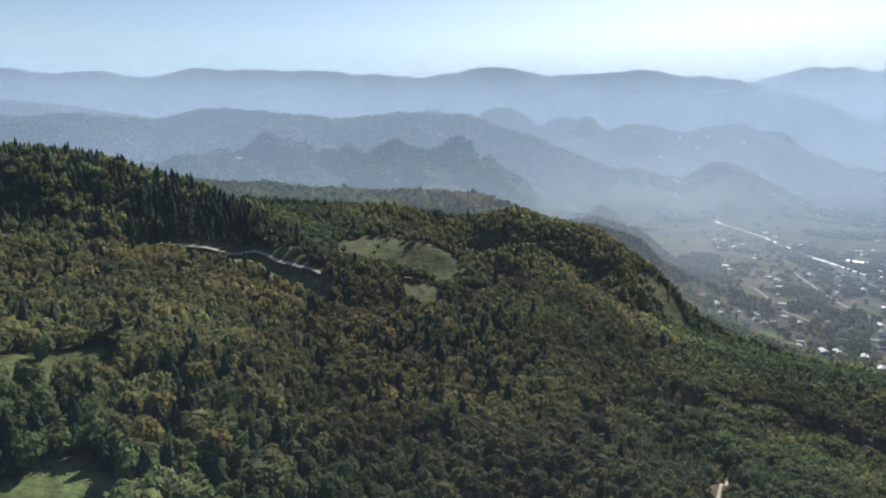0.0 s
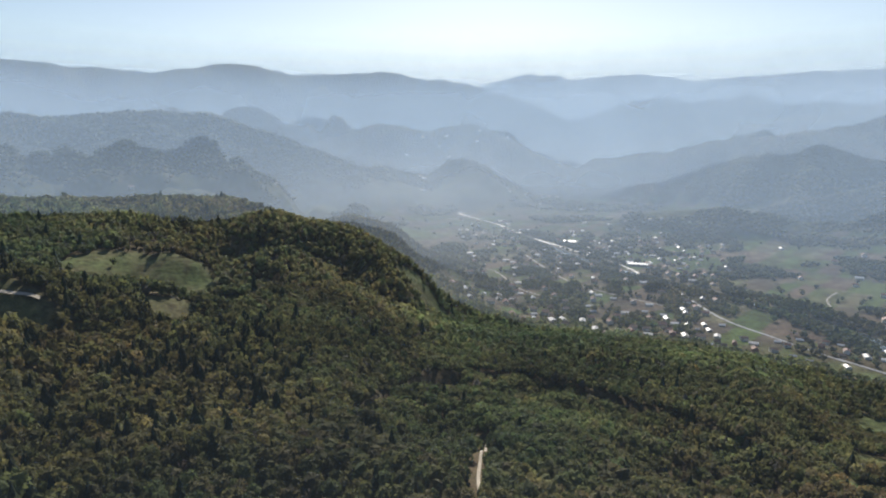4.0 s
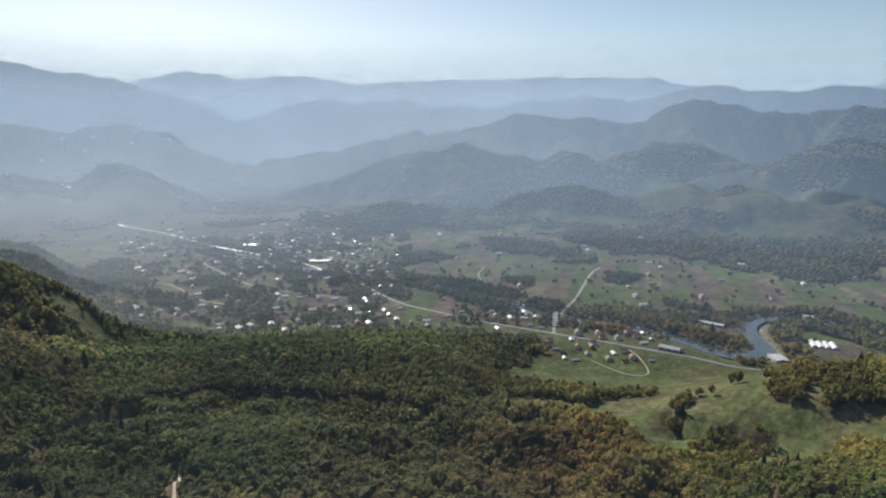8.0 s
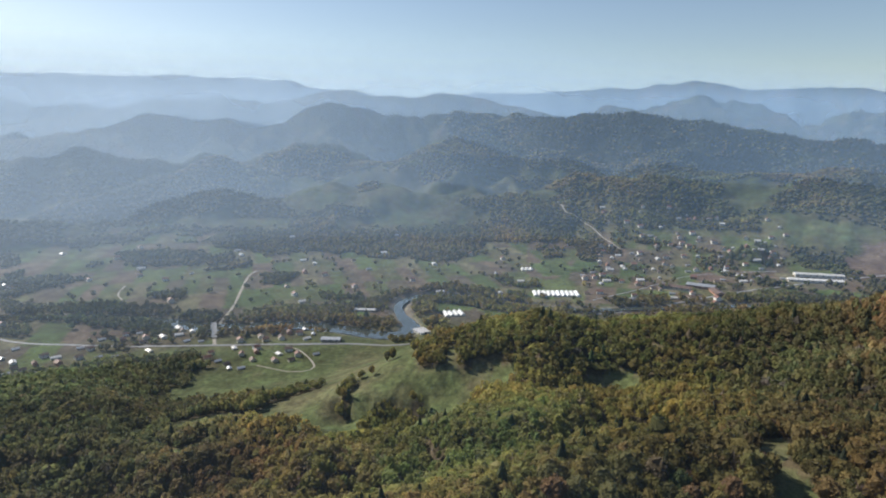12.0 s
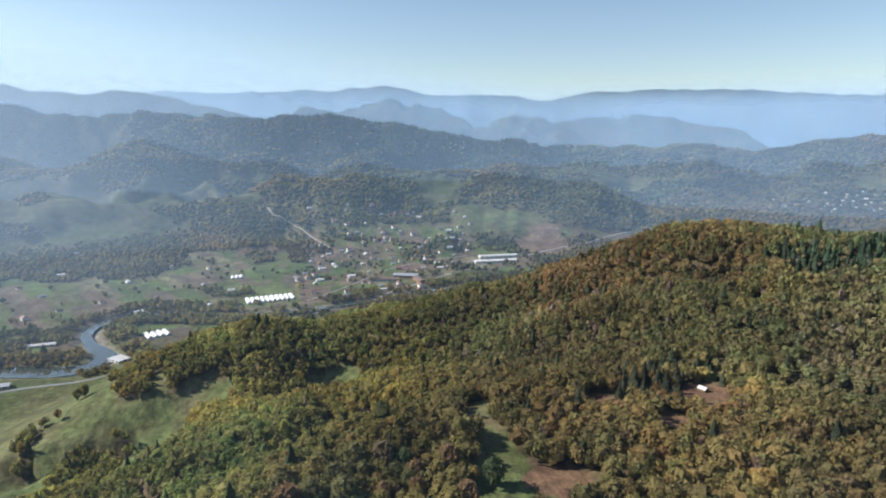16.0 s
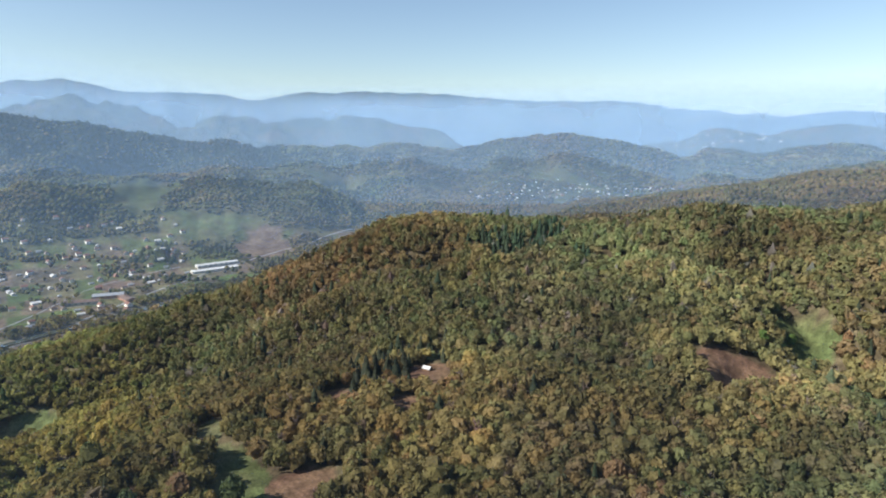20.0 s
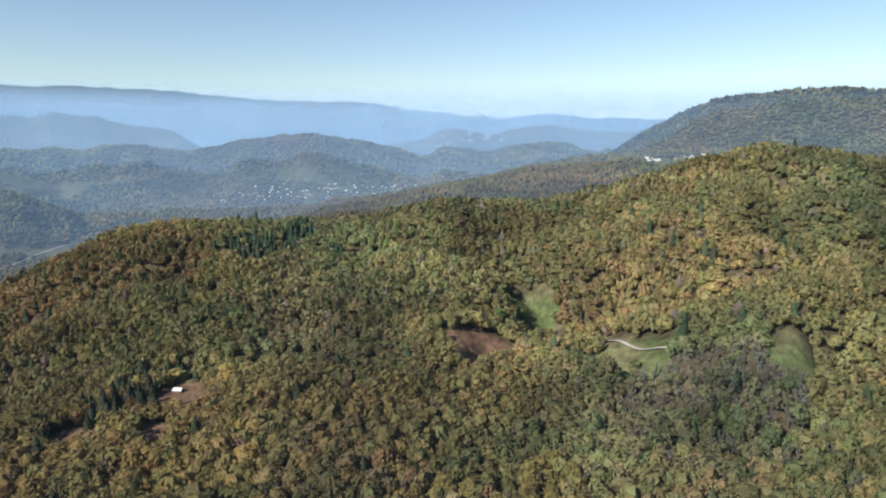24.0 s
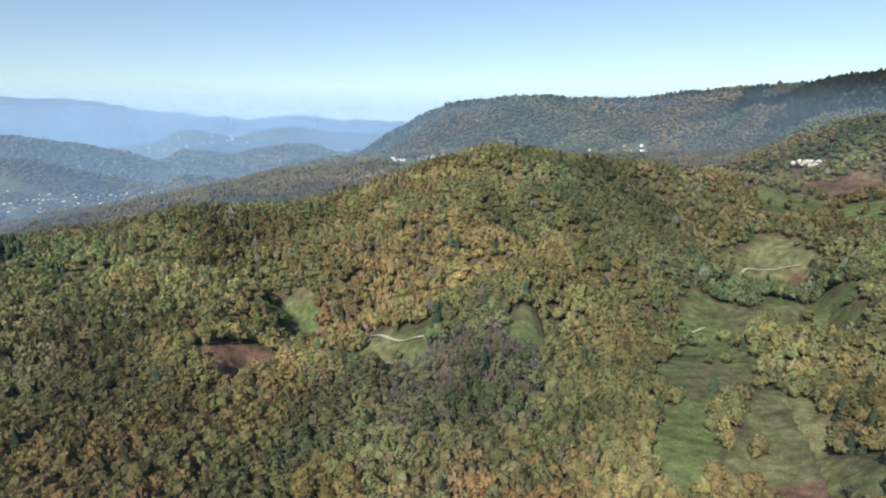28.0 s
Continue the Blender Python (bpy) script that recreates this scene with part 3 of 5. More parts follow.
def cover_colours(x, y, z):
    az, r = bearing(x, y)
    n, f = fbm(x, y, 90, 4, 101), fbm(x, y, 22, 3, 111)
    c = mix3(np.tile(GRASS, (len(x), 1)), DRYGRASS, smooth(0.4, 0.65, 0.6 * n + 0.4 * f))
    # fields
    flat = (1 - smooth(20, 50, z)) * smooth(880, 980, r)
    plot, edge = plots(x, y)
    for lo, hi, tone in ((0.0, 0.2, SOIL), (0.2, 0.36, (0.085, 0.07, 0.055)), (0.36, 0.52, (0.075, 0.11, 0.034)), (0.52, 0.7, (0.055, 0.085, 0.028)), (0.7, 0.8, (0.125, 0.115, 0.07))):
        c = mix3(c, tone, flat * ((plot >= lo) & (plot < hi)) * (0.75 + 0.25 * f))
    # woods: litter where trees stand on it, wood colours where they are far away
    w = woods(x, y, z)
    far = smooth(1500, 2100, r)
    kind = fbm(x, y, 75, 4, 121)
    fleck = fbm(x, y, 26, 2, 131)
    wood = np.tile(WOOD_COLOURS[0], (len(x), 1))
    for k, tone in enumerate(WOOD_COLOURS[1:]):
        wood = mix3(wood, tone, smooth(0.48, 0.56, fbm(x, y, 140, 3, 140 + k) * 0.6 + fleck * 0.4))
    wood = wood * (0.75 + 0.6 * kind)[:, None]
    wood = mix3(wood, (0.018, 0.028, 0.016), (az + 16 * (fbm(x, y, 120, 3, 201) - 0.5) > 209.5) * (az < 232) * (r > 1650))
    # Darker wood colour between bearings 90 and 124, past about 2500 m.
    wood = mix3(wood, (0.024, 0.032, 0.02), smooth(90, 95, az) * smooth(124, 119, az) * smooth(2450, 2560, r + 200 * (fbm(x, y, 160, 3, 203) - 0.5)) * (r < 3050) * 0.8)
    # Open ground gets darker from 1500 to 2000 m out.
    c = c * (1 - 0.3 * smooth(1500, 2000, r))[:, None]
    c = mix3(c, np.array(LITTER), w * (1 - far))
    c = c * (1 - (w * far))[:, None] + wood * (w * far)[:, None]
    for patch in CLEARINGS:
        hit = inside(x, y, patch)
        if patch[5]:
            c = np.where(hit[:, None], np.array((BRACKEN, BRACKEN, SOIL, (0.082, 0.102, 0.040))[patch[5]]) * (0.75 + 0.5 * f)[:, None], c)
    near = (r > 850) & (r < 2300) & (z < 25)
    d = np.full(x.shape, 1e9)
    d[near] = line_distance(x[near], y[near], RIVER_LINE)
    c = mix3(c, (0.17, 0.155, 0.125), 1 - smooth(12, 24, d))
    return np.hstack([c, (w * smooth(1700, 2300, r))[:, None]])


azs = np.concatenate([np.arange(-48, 24, 0.5), np.arange(24, 120, 0.25), np.arange(120, 226, 0.5), np.arange(226, 312, 2.0)])
rings = np.concatenate([np.linspace(0.05, 180, 15, endpoint=False), np.geomspace(180, 900, 110, endpoint=False), np.geomspace(900, 4920, 190)])
A, R = np.meshgrid(azs * D2R, rings, indexing="ij")
gx, gy = (R * np.sin(A)).ravel(), (R * np.cos(A)).ravel()
gz = ground(gx, gy)
na, nr = len(azs), len(rings)
i, j = np.meshgrid(np.arange(na), np.arange(nr - 1), indexing="ij")
i2 = (i + 1) % na
quads = np.stack([i * nr + j, i * nr + j + 1, i2 * nr + j + 1, i2 * nr + j], -1).reshape(-1, 4)
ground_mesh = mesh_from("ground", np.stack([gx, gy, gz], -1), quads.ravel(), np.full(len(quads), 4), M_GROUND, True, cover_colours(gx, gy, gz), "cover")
tagged(new("ground", ground_mesh), "hilly ground with meadows, strip fields and wooded autumn slopes", "ground", kind="structure")


# ---- sheets imitating haze in the valley air ----
def haze_veil(r, strength):
    """One sheet standing for the haze round the valley: blue in clear air, whiter where smoky air hangs low over the
    valley, gone high up; whiter and thicker towards the sun, as its glow.
    """
    n, rows, foot, top = 360, 30, -60.0, 300 + 0.17 * r
    a = np.arange(n) * 2 * math.pi / n
    wave = min(1.0, r / 1600) ** 2
    rr = r + wave * (26 * np.sin(3 * a + r) + 16 * np.sin(11 * a + 2 * r))
    bear = (np.degrees(a) + 180) % 360 - 180
    back_side = smooth(85, 125, bear) + (bear < -120)
    # The sun's glow is put into the sheets' amount and whiteness by bearing.
    smoke_glow = np.exp(-((bear - 18) / 24) ** 2)
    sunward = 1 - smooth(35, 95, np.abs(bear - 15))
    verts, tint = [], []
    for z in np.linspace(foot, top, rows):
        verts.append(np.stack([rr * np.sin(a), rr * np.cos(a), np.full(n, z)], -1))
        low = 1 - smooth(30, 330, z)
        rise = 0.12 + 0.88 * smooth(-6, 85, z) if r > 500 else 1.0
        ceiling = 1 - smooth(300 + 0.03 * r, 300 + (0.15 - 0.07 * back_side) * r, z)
        amount = rise * ceiling * (0.80 + 0.20 * low + 0.3 * smoke_glow * low) * (1 + (0.25 if r < 800 else 1.2 if r < 1300 else 1.0 if r < 3000 else 0.35) * sunward)
        white = np.clip(0.05 + 0.28 * sunward + 0.4 * smoke_glow * low, 0, 1)
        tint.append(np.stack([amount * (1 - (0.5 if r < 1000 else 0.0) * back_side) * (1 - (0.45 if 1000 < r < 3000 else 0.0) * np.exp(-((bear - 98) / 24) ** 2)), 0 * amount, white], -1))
    verts, tint = np.vstack(verts), np.vstack(tint)
    k, c = np.meshgrid(np.arange(rows - 1), np.arange(n), indexing="ij")
    k, c, d = k.ravel(), c.ravel(), (c.ravel() + 1) % n
    faces = np.stack([k * n + c, k * n + d, (k + 1) * n + d, (k + 1) * n + c], -1)
    me = mesh_from("haze_veil", verts, faces.ravel(), np.full(len(faces), 4), haze_material("haze", strength), True, tint)
    # Normals point up, so the sun lights the sheets alike at every bearing.
    me.normals_split_custom_set_from_vertices([(0, 0, 1)] * len(verts))
    ob = new("haze_veil", me)
    ob.shadow_terminator_geometry_offset = 0.0
    return tagged(ob, "thin translucent sheet imitating bluish autumn haze, whiter towards the sun", "haze", kind="structure")


# The nearest sheet is added to lift the dark tones of the near woods.
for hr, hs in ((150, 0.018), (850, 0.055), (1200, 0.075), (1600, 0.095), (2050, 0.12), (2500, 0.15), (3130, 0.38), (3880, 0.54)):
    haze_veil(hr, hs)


# ---- trees ----
rng = np.random.default_rng(7)
GOLD = (1 + 5 ** 0.5) / 2
ICO_V = np.array([(-1, GOLD, 0), (1, GOLD, 0), (-1, -GOLD, 0), (1, -GOLD, 0), (0, -1, GOLD), (0, 1, GOLD), (0, -1, -GOLD), (0, 1, -GOLD), (GOLD, 0, -1), (GOLD, 0, 1), (-GOLD, 0, -1), (-GOLD, 0, 1)]) / math.hypot(1, GOLD)
ICO_F = np.array([(0, 11, 5), (0, 5, 1), (0, 1, 7), (0, 7, 10), (0, 10, 11), (1, 5, 9), (5, 11, 4), (11, 10, 2), (10, 7, 6), (7, 1, 8), (3, 9, 4), (3, 4, 2), (3, 2, 6), (3, 6, 8), (3, 8, 9), (4, 9, 5), (2, 4, 11), (6, 2, 10), (8, 6, 7), (9, 8, 1)])


def clump(centre, size, wild):
    v = ICO_V * (1 + wild * (rng.random((12, 1)) * 2 - 1)) + 0.15 * wild * rng.standard_normal((12, 3))
    return v * size + centre


OCT_V = np.array([(1, 0, 0), (-1, 0, 0), (0, 1, 0), (0, -1, 0), (0, 0, 1), (0, 0, -1)], float)
OCT_F = np.array([(0, 2, 4), (2, 1, 4), (1, 3, 4), (3, 0, 4), (2, 0, 5), (1, 2, 5), (3, 1, 5), (0, 3, 5)])


def leaf_sprays(count, size, flat=0.5):
    """Single sprays of leaves standing out all over a crown of unit width and height."""
    d = rng.standard_normal((count, 3))
    d[:, 2] = np.abs(d[:, 2]) - 0.35
    d /= np.linalg.norm(d, axis=1)[:, None]
    c = d * np.array((0.43, 0.43, 0.40)) * (0.82 + 0.3 * rng.random((count, 1))) + np.array((0, 0, 0.55))
    n = d + 0.5 * rng.standard_normal((count, 3))
    n /= np.linalg.norm(n, axis=1)[:, None]
    u = np.cross(n, rng.standard_normal((count, 3)))
    u /= np.linalg.norm(u, axis=1)[:, None]
    w = np.cross(n, u)
    s = size * (0.7 + 0.6 * rng.random((count, 1)))
    v = np.stack([c - u * s - w * s * 0.6, c + u * s - w * s * 0.6, c + w * s], 1).reshape(-1, 3)
    return v, np.arange(3 * count).reshape(-1, 3)


def broadleaf(clumps, sprays=0, size=0.1, wild=0.42):
    """A crown of leafy clumps with sprays round them, one unit wide and high from its foot, as vertices and triangles."""
    pieces = []
    for k in range(clumps):
        if clumps == 1:
            v, f = (ICO_V, ICO_F) if size > 0.15 and sprays < 25 and sprays > 15 else (OCT_V, OCT_F)
            v = v * (1 + wild * (rng.random((len(v), 1)) * 2 - 1)) * np.array((0.40, 0.40, 0.40) if sprays else (0.5, 0.5, 0.45)) + np.array((0, 0, 0.5))
            pieces.append((v, f))
        else:
            a = k * 2.399 + rng.random()
            h = (k + 0.5) / clumps
            out = 0.27 * math.sin(math.pi * min(1, 0.25 + 0.75 * h)) * (0.6 + 0.6 * rng.random())
            s = (0.26 if clumps < 5 else 0.21 if clumps < 12 else 0.17) * (0.8 + 0.5 * rng.random())
            pieces.append((clump(np.array((out * math.cos(a), out * math.sin(a), 0.24 + 0.56 * h)), np.array((s, s, s * 0.85)), wild), ICO_F))
    if sprays:
        pieces.append(leaf_sprays(sprays, size))
    return merge(pieces)


def conifer(tiers, sides):
    vs, fs, base = [], [], 0
    for k in range(tiers):
        h0, h1 = 0.08 + 0.80 * k / tiers, min(1.0, 0.08 + 0.80 * (k + 1) / tiers + 0.16)
        rad = 0.5 * (1 - 0.86 * k / tiers)
        a = np.arange(sides) * 2 * math.pi / sides + rng.random()
        rr = rad * (0.75 + 0.5 * rng.random(sides))
        rim = np.stack([rr * np.cos(a), rr * np.sin(a), h0 + 0.05 * rng.standard_normal(sides)], -1)
        vs += [rim, np.array([(0, 0, h1)])]
        q = np.arange(sides)
        fs.append(np.stack([q, (q + 1) % sides, np.full(sides, sides)], -1) + base)
        base += sides + 1
    return np.vstack(vs), np.vstack(fs)


def pole(r0, r1, h0, h1, sides=5):
    a = np.arange(sides) * 2 * math.pi / sides
    v = np.vstack([np.stack([r0 * np.cos(a), r0 * np.sin(a), np.full(sides, h0)], -1), np.stack([r1 * np.cos(a), r1 * np.sin(a), np.full(sides, h1)], -1)])
    q = np.arange(sides)
    return v, np.vstack([np.stack([q, (q + 1) % sides, sides + (q + 1) % sides], -1), np.stack([q, sides + (q + 1) % sides, sides + q], -1)])


def merge(pieces):
    vs, fs, base = [], [], 0
    for v, f in pieces:
        vs.append(v)
        fs.append(f + base)
        base += len(v)
    return np.vstack(vs), np.vstack(fs)


GREEN, OLIVE, YELLOW, RUST, BROWN, GREY, PINE = (0.085, 0.112, 0.046), (0.148, 0.143, 0.06), (0.225, 0.187, 0.068), (0.205, 0.132, 0.07), (0.158, 0.125, 0.076), (0.165, 0.142, 0.108), (0.046, 0.064, 0.034)


def tree_kinds(x, y, z):
    """Colour, width, height and kind (0 broadleaf, 1 conifer, 2 nearly bare) of the tree at each place, in stands; some
    slopes have light and shade put into the colour.
    """
    az, r = bearing(x, y)
    n = len(x)
    u = rng.random(n)
    stand, patch = fbm(x, y, 120, 3, 201), fbm(x, y, 45, 3, 211)
    v = u + 1.1 * (stand - 0.5) + 0.5 * (patch - 0.5)
    tone = np.tile(OLIVE, (n, 1)).astype(float)
    tone[v < 0.42] = GREEN
    tone[v > 0.72] = YELLOW
    tone[v > 0.90] = OLIVE
    tone[v > 1.02] = RUST
    tone[(v < 0.08)] = BROWN
    sun_side = az < 60
    brown = sun_side & (rng.random(n) < 0.16)
    tone[brown] = np.array(BROWN) * 0.8
    tone[sun_side & (rng.random(n) < 0.36)] = GREEN
    tone[sun_side & (rng.random(n) < 0.12)] = YELLOW
    tone[(r > 900) & (rng.random(n) < np.where(az < 80, 0.6, 0.3))] = BROWN
    kind = np.zeros(n, int)
    pines = ((az < -13) & (r > 540) & (r < 720) & (stand + 0.5 * (u - 0.5) > 0.53)) | ((az < 10) & (r < 640) & (stand + 0.5 * (u - 0.5) > 0.77)) | (u < 0.03)
    grown = az + 14 * (patch - 0.5)
    pines |= (grown > 141.5) & (grown < 148) & (r + 160 * (stand - 0.5) > 560) & (r < 650) & (u < 0.75)
    pines |= (az > 127.5) & (az < 133.5) & (np.abs(r - HUT_R) < 34) & (u < 0.6)
    pines |= (az > 132) & (az < 137) & (np.abs(r - HUT_R - 34) < 10) & (u < 0.5)
    pines |= (az + 16 * (stand - 0.5) > 209.5) & (r > 1650)
    pines |= (az > 174) & (az < 205) & (r + 120 * (stand - 0.5) > 2070) & (u < 0.5)
    pines |= (az > 91) & (az < 122) & (r + 160 * (stand - 0.5) > 2540) & (u < 0.85)
    pines |= (az > 109) & (az < 113) & (r > 1500) & (r < 1660)
    kind[pines] = 1
    bare = (~pines) & (((az > 177) & (az < 192) & (r > 295) & (r < 395) & (patch > 0.34) & (u > 0.2)) | ((az > 194) & (az < 204) & (r > 240) & (r < 330) & (patch > 0.46) & (u > 0.45)) | ((az > 40) & (az < 78) & (r < 420) & (u > 0.8)) | (u > 0.965))
    kind[bare] = 2
    tone[(az > 170.5) & (az < 174.5) & (r > 462) & (r < 510) & (u > 0.5)] = (0.26, 0.15, 0.09)
    tone[(az > 118) & (az < 182) & (r + 140 * (patch - 0.5) > 545) & (r < 700) & (u > 0.5)] = RUST
    tone[(az > 184) & (az < 198) & (r < 300) & (u > 0.62)] = (0.25, 0.165, 0.07)
    tone[(az > 62) & (az < 142) & (kind == 0)] *= np.array((1.12, 1.14, 0.9))
    tone[kind == 1], tone[kind == 2] = PINE, GREY
    mean = np.where((stand > 0.5)[:, None], np.array((0.176, 0.160, 0.064)), np.array((0.134, 0.128, 0.056)))
    leafy = kind == 0
    tone[leafy] = 0.38 * tone[leafy] + 0.62 * mean[leafy]
    tone = tone * (0.45 + 1.1 * fbm(x, y, 80, 3, 231))[:, None]
    tone = tone * (1 + (fbm(x, y, 170, 3, 241) - 0.5)[:, None] * np.array((0.6, -0.1, -0.1)))
    # Leaves brightened past bearing 142: light put into the colour.
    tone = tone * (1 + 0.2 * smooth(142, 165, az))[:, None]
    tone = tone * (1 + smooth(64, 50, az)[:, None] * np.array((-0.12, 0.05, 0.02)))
    # Shade of a dark gully put into the colour of the near crowns.
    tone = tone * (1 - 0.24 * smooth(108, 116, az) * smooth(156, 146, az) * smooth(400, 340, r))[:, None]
    # Crowns get darker from 850 to 1300 m out.
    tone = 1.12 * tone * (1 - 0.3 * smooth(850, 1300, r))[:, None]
    tone = tone * (0.8 + 0.4 * rng.random((n, 1))) * (1 + 0.055 * rng.standard_normal((n, 3)) * np.array((1, 0.5, 0.5)))
    tone = tone * (0.62 + 0.76 * fbm(x, y, 30, 2, 251))[:, None] * np.array((1.02, 0.99, 1.06))
    tone = tone * (1 + (smooth(62, 70, az) * (1 - smooth(104, 118, az)))[:, None] * np.array((0.24, 0.2, -0.08)))
    # Slope towards the sun: dark species, plus its shade put into the colour.
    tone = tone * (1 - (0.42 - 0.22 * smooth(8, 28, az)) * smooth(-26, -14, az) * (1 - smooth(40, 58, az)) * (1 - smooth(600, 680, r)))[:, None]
    # Far conifers are darker than the pine colour.
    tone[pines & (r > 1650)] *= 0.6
    width = (5.8 + 5.2 * rng.random(n) ** 2) * (0.85 + 0.5 * patch)
    height = (0.45 * width * (1.15 + 0.5 * rng.random(n)) + 0.6 * (8.5 + 5 * stand)) * (0.56 + 0.66 * fbm(x, y, 38, 2, 261))
    width[kind == 1] *= 0.85
    height[kind == 1] = width[kind == 1] * (1.5 + 0.5 * rng.random((kind == 1).sum()))
    width[kind == 2] *= 0.8
    return np.clip(tone, 0.012, 0.5), width, height, kind


def scatter(r0, r1, step, az0=-48.0, az1=226.0):
    """Places on a jittered grid in a sector."""
    g = np.arange(-r1, r1, step)
    x, y = [q.ravel() for q in np.meshgrid(g, g)]
    x, y = x + step * 1.05 * (rng.random(len(x)) - 0.5), y + step * 1.05 * (rng.random(len(x)) - 0.5)
    az, r = bearing(x, y)
    keep = (r > r0) & (r < r1) & (az > az0) & (az < az1)
    return x[keep], y[keep]


def plant(name, label, x, y, z, tone, width, height, kind, shapes, rounded):
    """One joined mesh of many trees, each a turned and scaled copy of one of the shapes of its kind."""
    vs, fs, cs, base = [], [], [], 0
    pick = rng.integers(0, 1000, len(x))
    spin = rng.random(len(x)) * 2 * math.pi
    for k in range(3):
        for s, (sv, sf) in enumerate(shapes[k]):
            sel = np.nonzero((kind == k) & (pick % len(shapes[k]) == s))[0]
            if not len(sel):
                continue
            c, sn = np.cos(spin[sel])[:, None], np.sin(spin[sel])[:, None]
            w, h = width[sel][:, None], height[sel][:, None]
            oval = 0.8 + 0.4 * rng.random((len(sel), 1))
            px, py, pz = sv[None, :, 0] * w * oval, sv[None, :, 1] * w / oval, sv[None, :, 2] * h
            out = np.stack([x[sel][:, None] + c * px - sn * py, y[sel][:, None] + sn * px + c * py, z[sel][:, None] + pz - 0.3], -1)
            vs.append(out.reshape(-1, 3))
            fs.append((sf[None] + (base + np.arange(len(sel)) * len(sv))[:, None, None]).reshape(-1, 3))
            cs.append(np.repeat(tone[sel], len(sv), 0))
            base += len(sel) * len(sv)
    vs, fs, cs = np.vstack(vs), np.vstack(fs), np.vstack(cs)
    ob = new(name, mesh_from(name, vs, fs.ravel(), np.full(len(fs), 3), M_LEAF, rounded, cs))
    return tagged(ob, label, "forest", kind="stuff")


def bare_crown(twigs):
    """A nearly leafless tree: a thin stem and many fine rising twigs, with a few leaves left."""
    pieces = [pole(0.03, 0.014, 0.0, 0.75, 3)]
    for k in range(twigs):
        a, h = k * 2.4 + rng.random(), 0.25 + 0.5 * rng.random()
        l = 0.14 + 0.24 * rng.random()
        tip = np.array((l * math.cos(a), l * math.sin(a), min(1.0, h + 0.2 + 0.25 * rng.random())))
        root, side = np.array((0, 0, h)), np.array((-math.sin(a), math.cos(a), 0)) * 0.042
        v = np.array((root - side, root + side, tip, (root + tip) / 2 + (0, 0, 0.05)))
        pieces.append((v, np.array(((0, 1, 2), (0, 2, 3), (1, 3, 2)))))
    pieces.append(leaf_sprays(14, 0.05))
    return merge(pieces)


OPEN_ROADS, PLACED = [], []


def stand(r0, r1, step, need=0.5):
    """The trees of a ring round the drone, clear of roads, houses and gardens."""
    x, y = scatter(r0, r1, step)
    z = ground(x, y)
    keep = woods(x, y, z) > need * (0.5 + rng.random(len(x)))
    for line, gap in OPEN_ROADS:
        keep &= line_distance(x, y, line) > gap
    az, r = bearing(x, y)
    for hx, hy in PLACED:
        hr = math.hypot(hx, hy)
        if r0 - 40 < hr < r1 + 40:
            along, across = (x * hx + y * hy) / hr - hr, (x * hy - y * hx) / hr
            keep &= ~((np.abs(across) < 9) & (along > -24) & (along < 9))
    # the far sides of the hills carry an open wood only
    rr = np.geomspace(200, 3100, 280)
    aa = np.arange(-50, 230, 0.5)
    ea = np.arctan2(ground(rr[None] * np.sin(aa[:, None] * D2R), rr[None] * np.cos(aa[:, None] * D2R)) - EYE, rr[None])
    crest = np.maximum.accumulate(ea, 1)
    ia, ir = np.clip(((az + 50) * 2).astype(int), 0, len(aa) - 1), np.clip(np.searchsorted(rr, r) - 1, 0, len(rr) - 1)
    lee = (np.arctan2(z + 15 - EYE, r) < crest[ia, ir] - 0.004) & (r < 1250)
    keep &= ~lee | (rng.random(len(x)) < 0.25)
    x, y, z = x[keep], y[keep], z[keep]
    tone, width, height, kind = tree_kinds(x, y, z)
    return x, y, z, tone, width, height, kind


# ---- roads and river ----
def ribbon(name, label, category, points, width, mat, lift=0.25, step=8.0, level=None):
    """A strip laid on the ground along a line in plan, with a slightly raised middle."""
    line = curve_points(points, step)
    d = np.gradient(line, axis=0)
    d /= np.linalg.norm(d, axis=1)[:, None] + 1e-9
    side = np.stack([d[:, 1], -d[:, 0]], -1)
    if isinstance(width, (list, tuple)):
        width = np.interp(np.linspace(0, 1, len(line)), *width)
    wide = (width * (0.9 + 0.25 * vnoise(line[:, 0] / 25, line[:, 1] / 25, 9)))[:, None] / 2
    rows = []
    for k in (-1.0, -0.45, 0.45, 1.0):
        p = line + side * wide * k
        z = ground(p[:, 0], p[:, 1]) + lift * (0.6 if abs(k) == 1 else 1.0) if level is None else np.full(len(p), level)
        rows.append(np.stack([p[:, 0], p[:, 1], z], -1))
    if level is None:
        mid = np.maximum(rows[1][:, 2], rows[2][:, 2])
        for k in range(4):
            rows[k][:, 2] = np.maximum(rows[k][:, 2], mid - 0.25 * width * (0.2 if k in (1, 2) else 0.35))
    n = len(line)
    verts = np.stack(rows, 1).reshape(-1, 3)
    q = np.arange(n - 1)[:, None] * 4 + np.arange(3)[None]
    faces = np.stack([q, q + 1, q + 5, q + 4], -1).reshape(-1, 4)
    OPEN_ROADS.append((line[::2], float(np.max(width)) * 0.5 + 4.2))
    ob = new(name, mesh_from(name, verts, faces.ravel(), np.full(len(faces), 4), mat, True))
    return tagged(ob, label, category, kind="structure")


def way(*pairs):
    """Plan places from pairs of bearing and distance, or bearing and elevation angle where that is negative."""
    return [at(a, reach(a, r) if r < 0 else r) for a, r in pairs]


M_WATER, wnodes, wlinks, wbsdf = material("river_water")
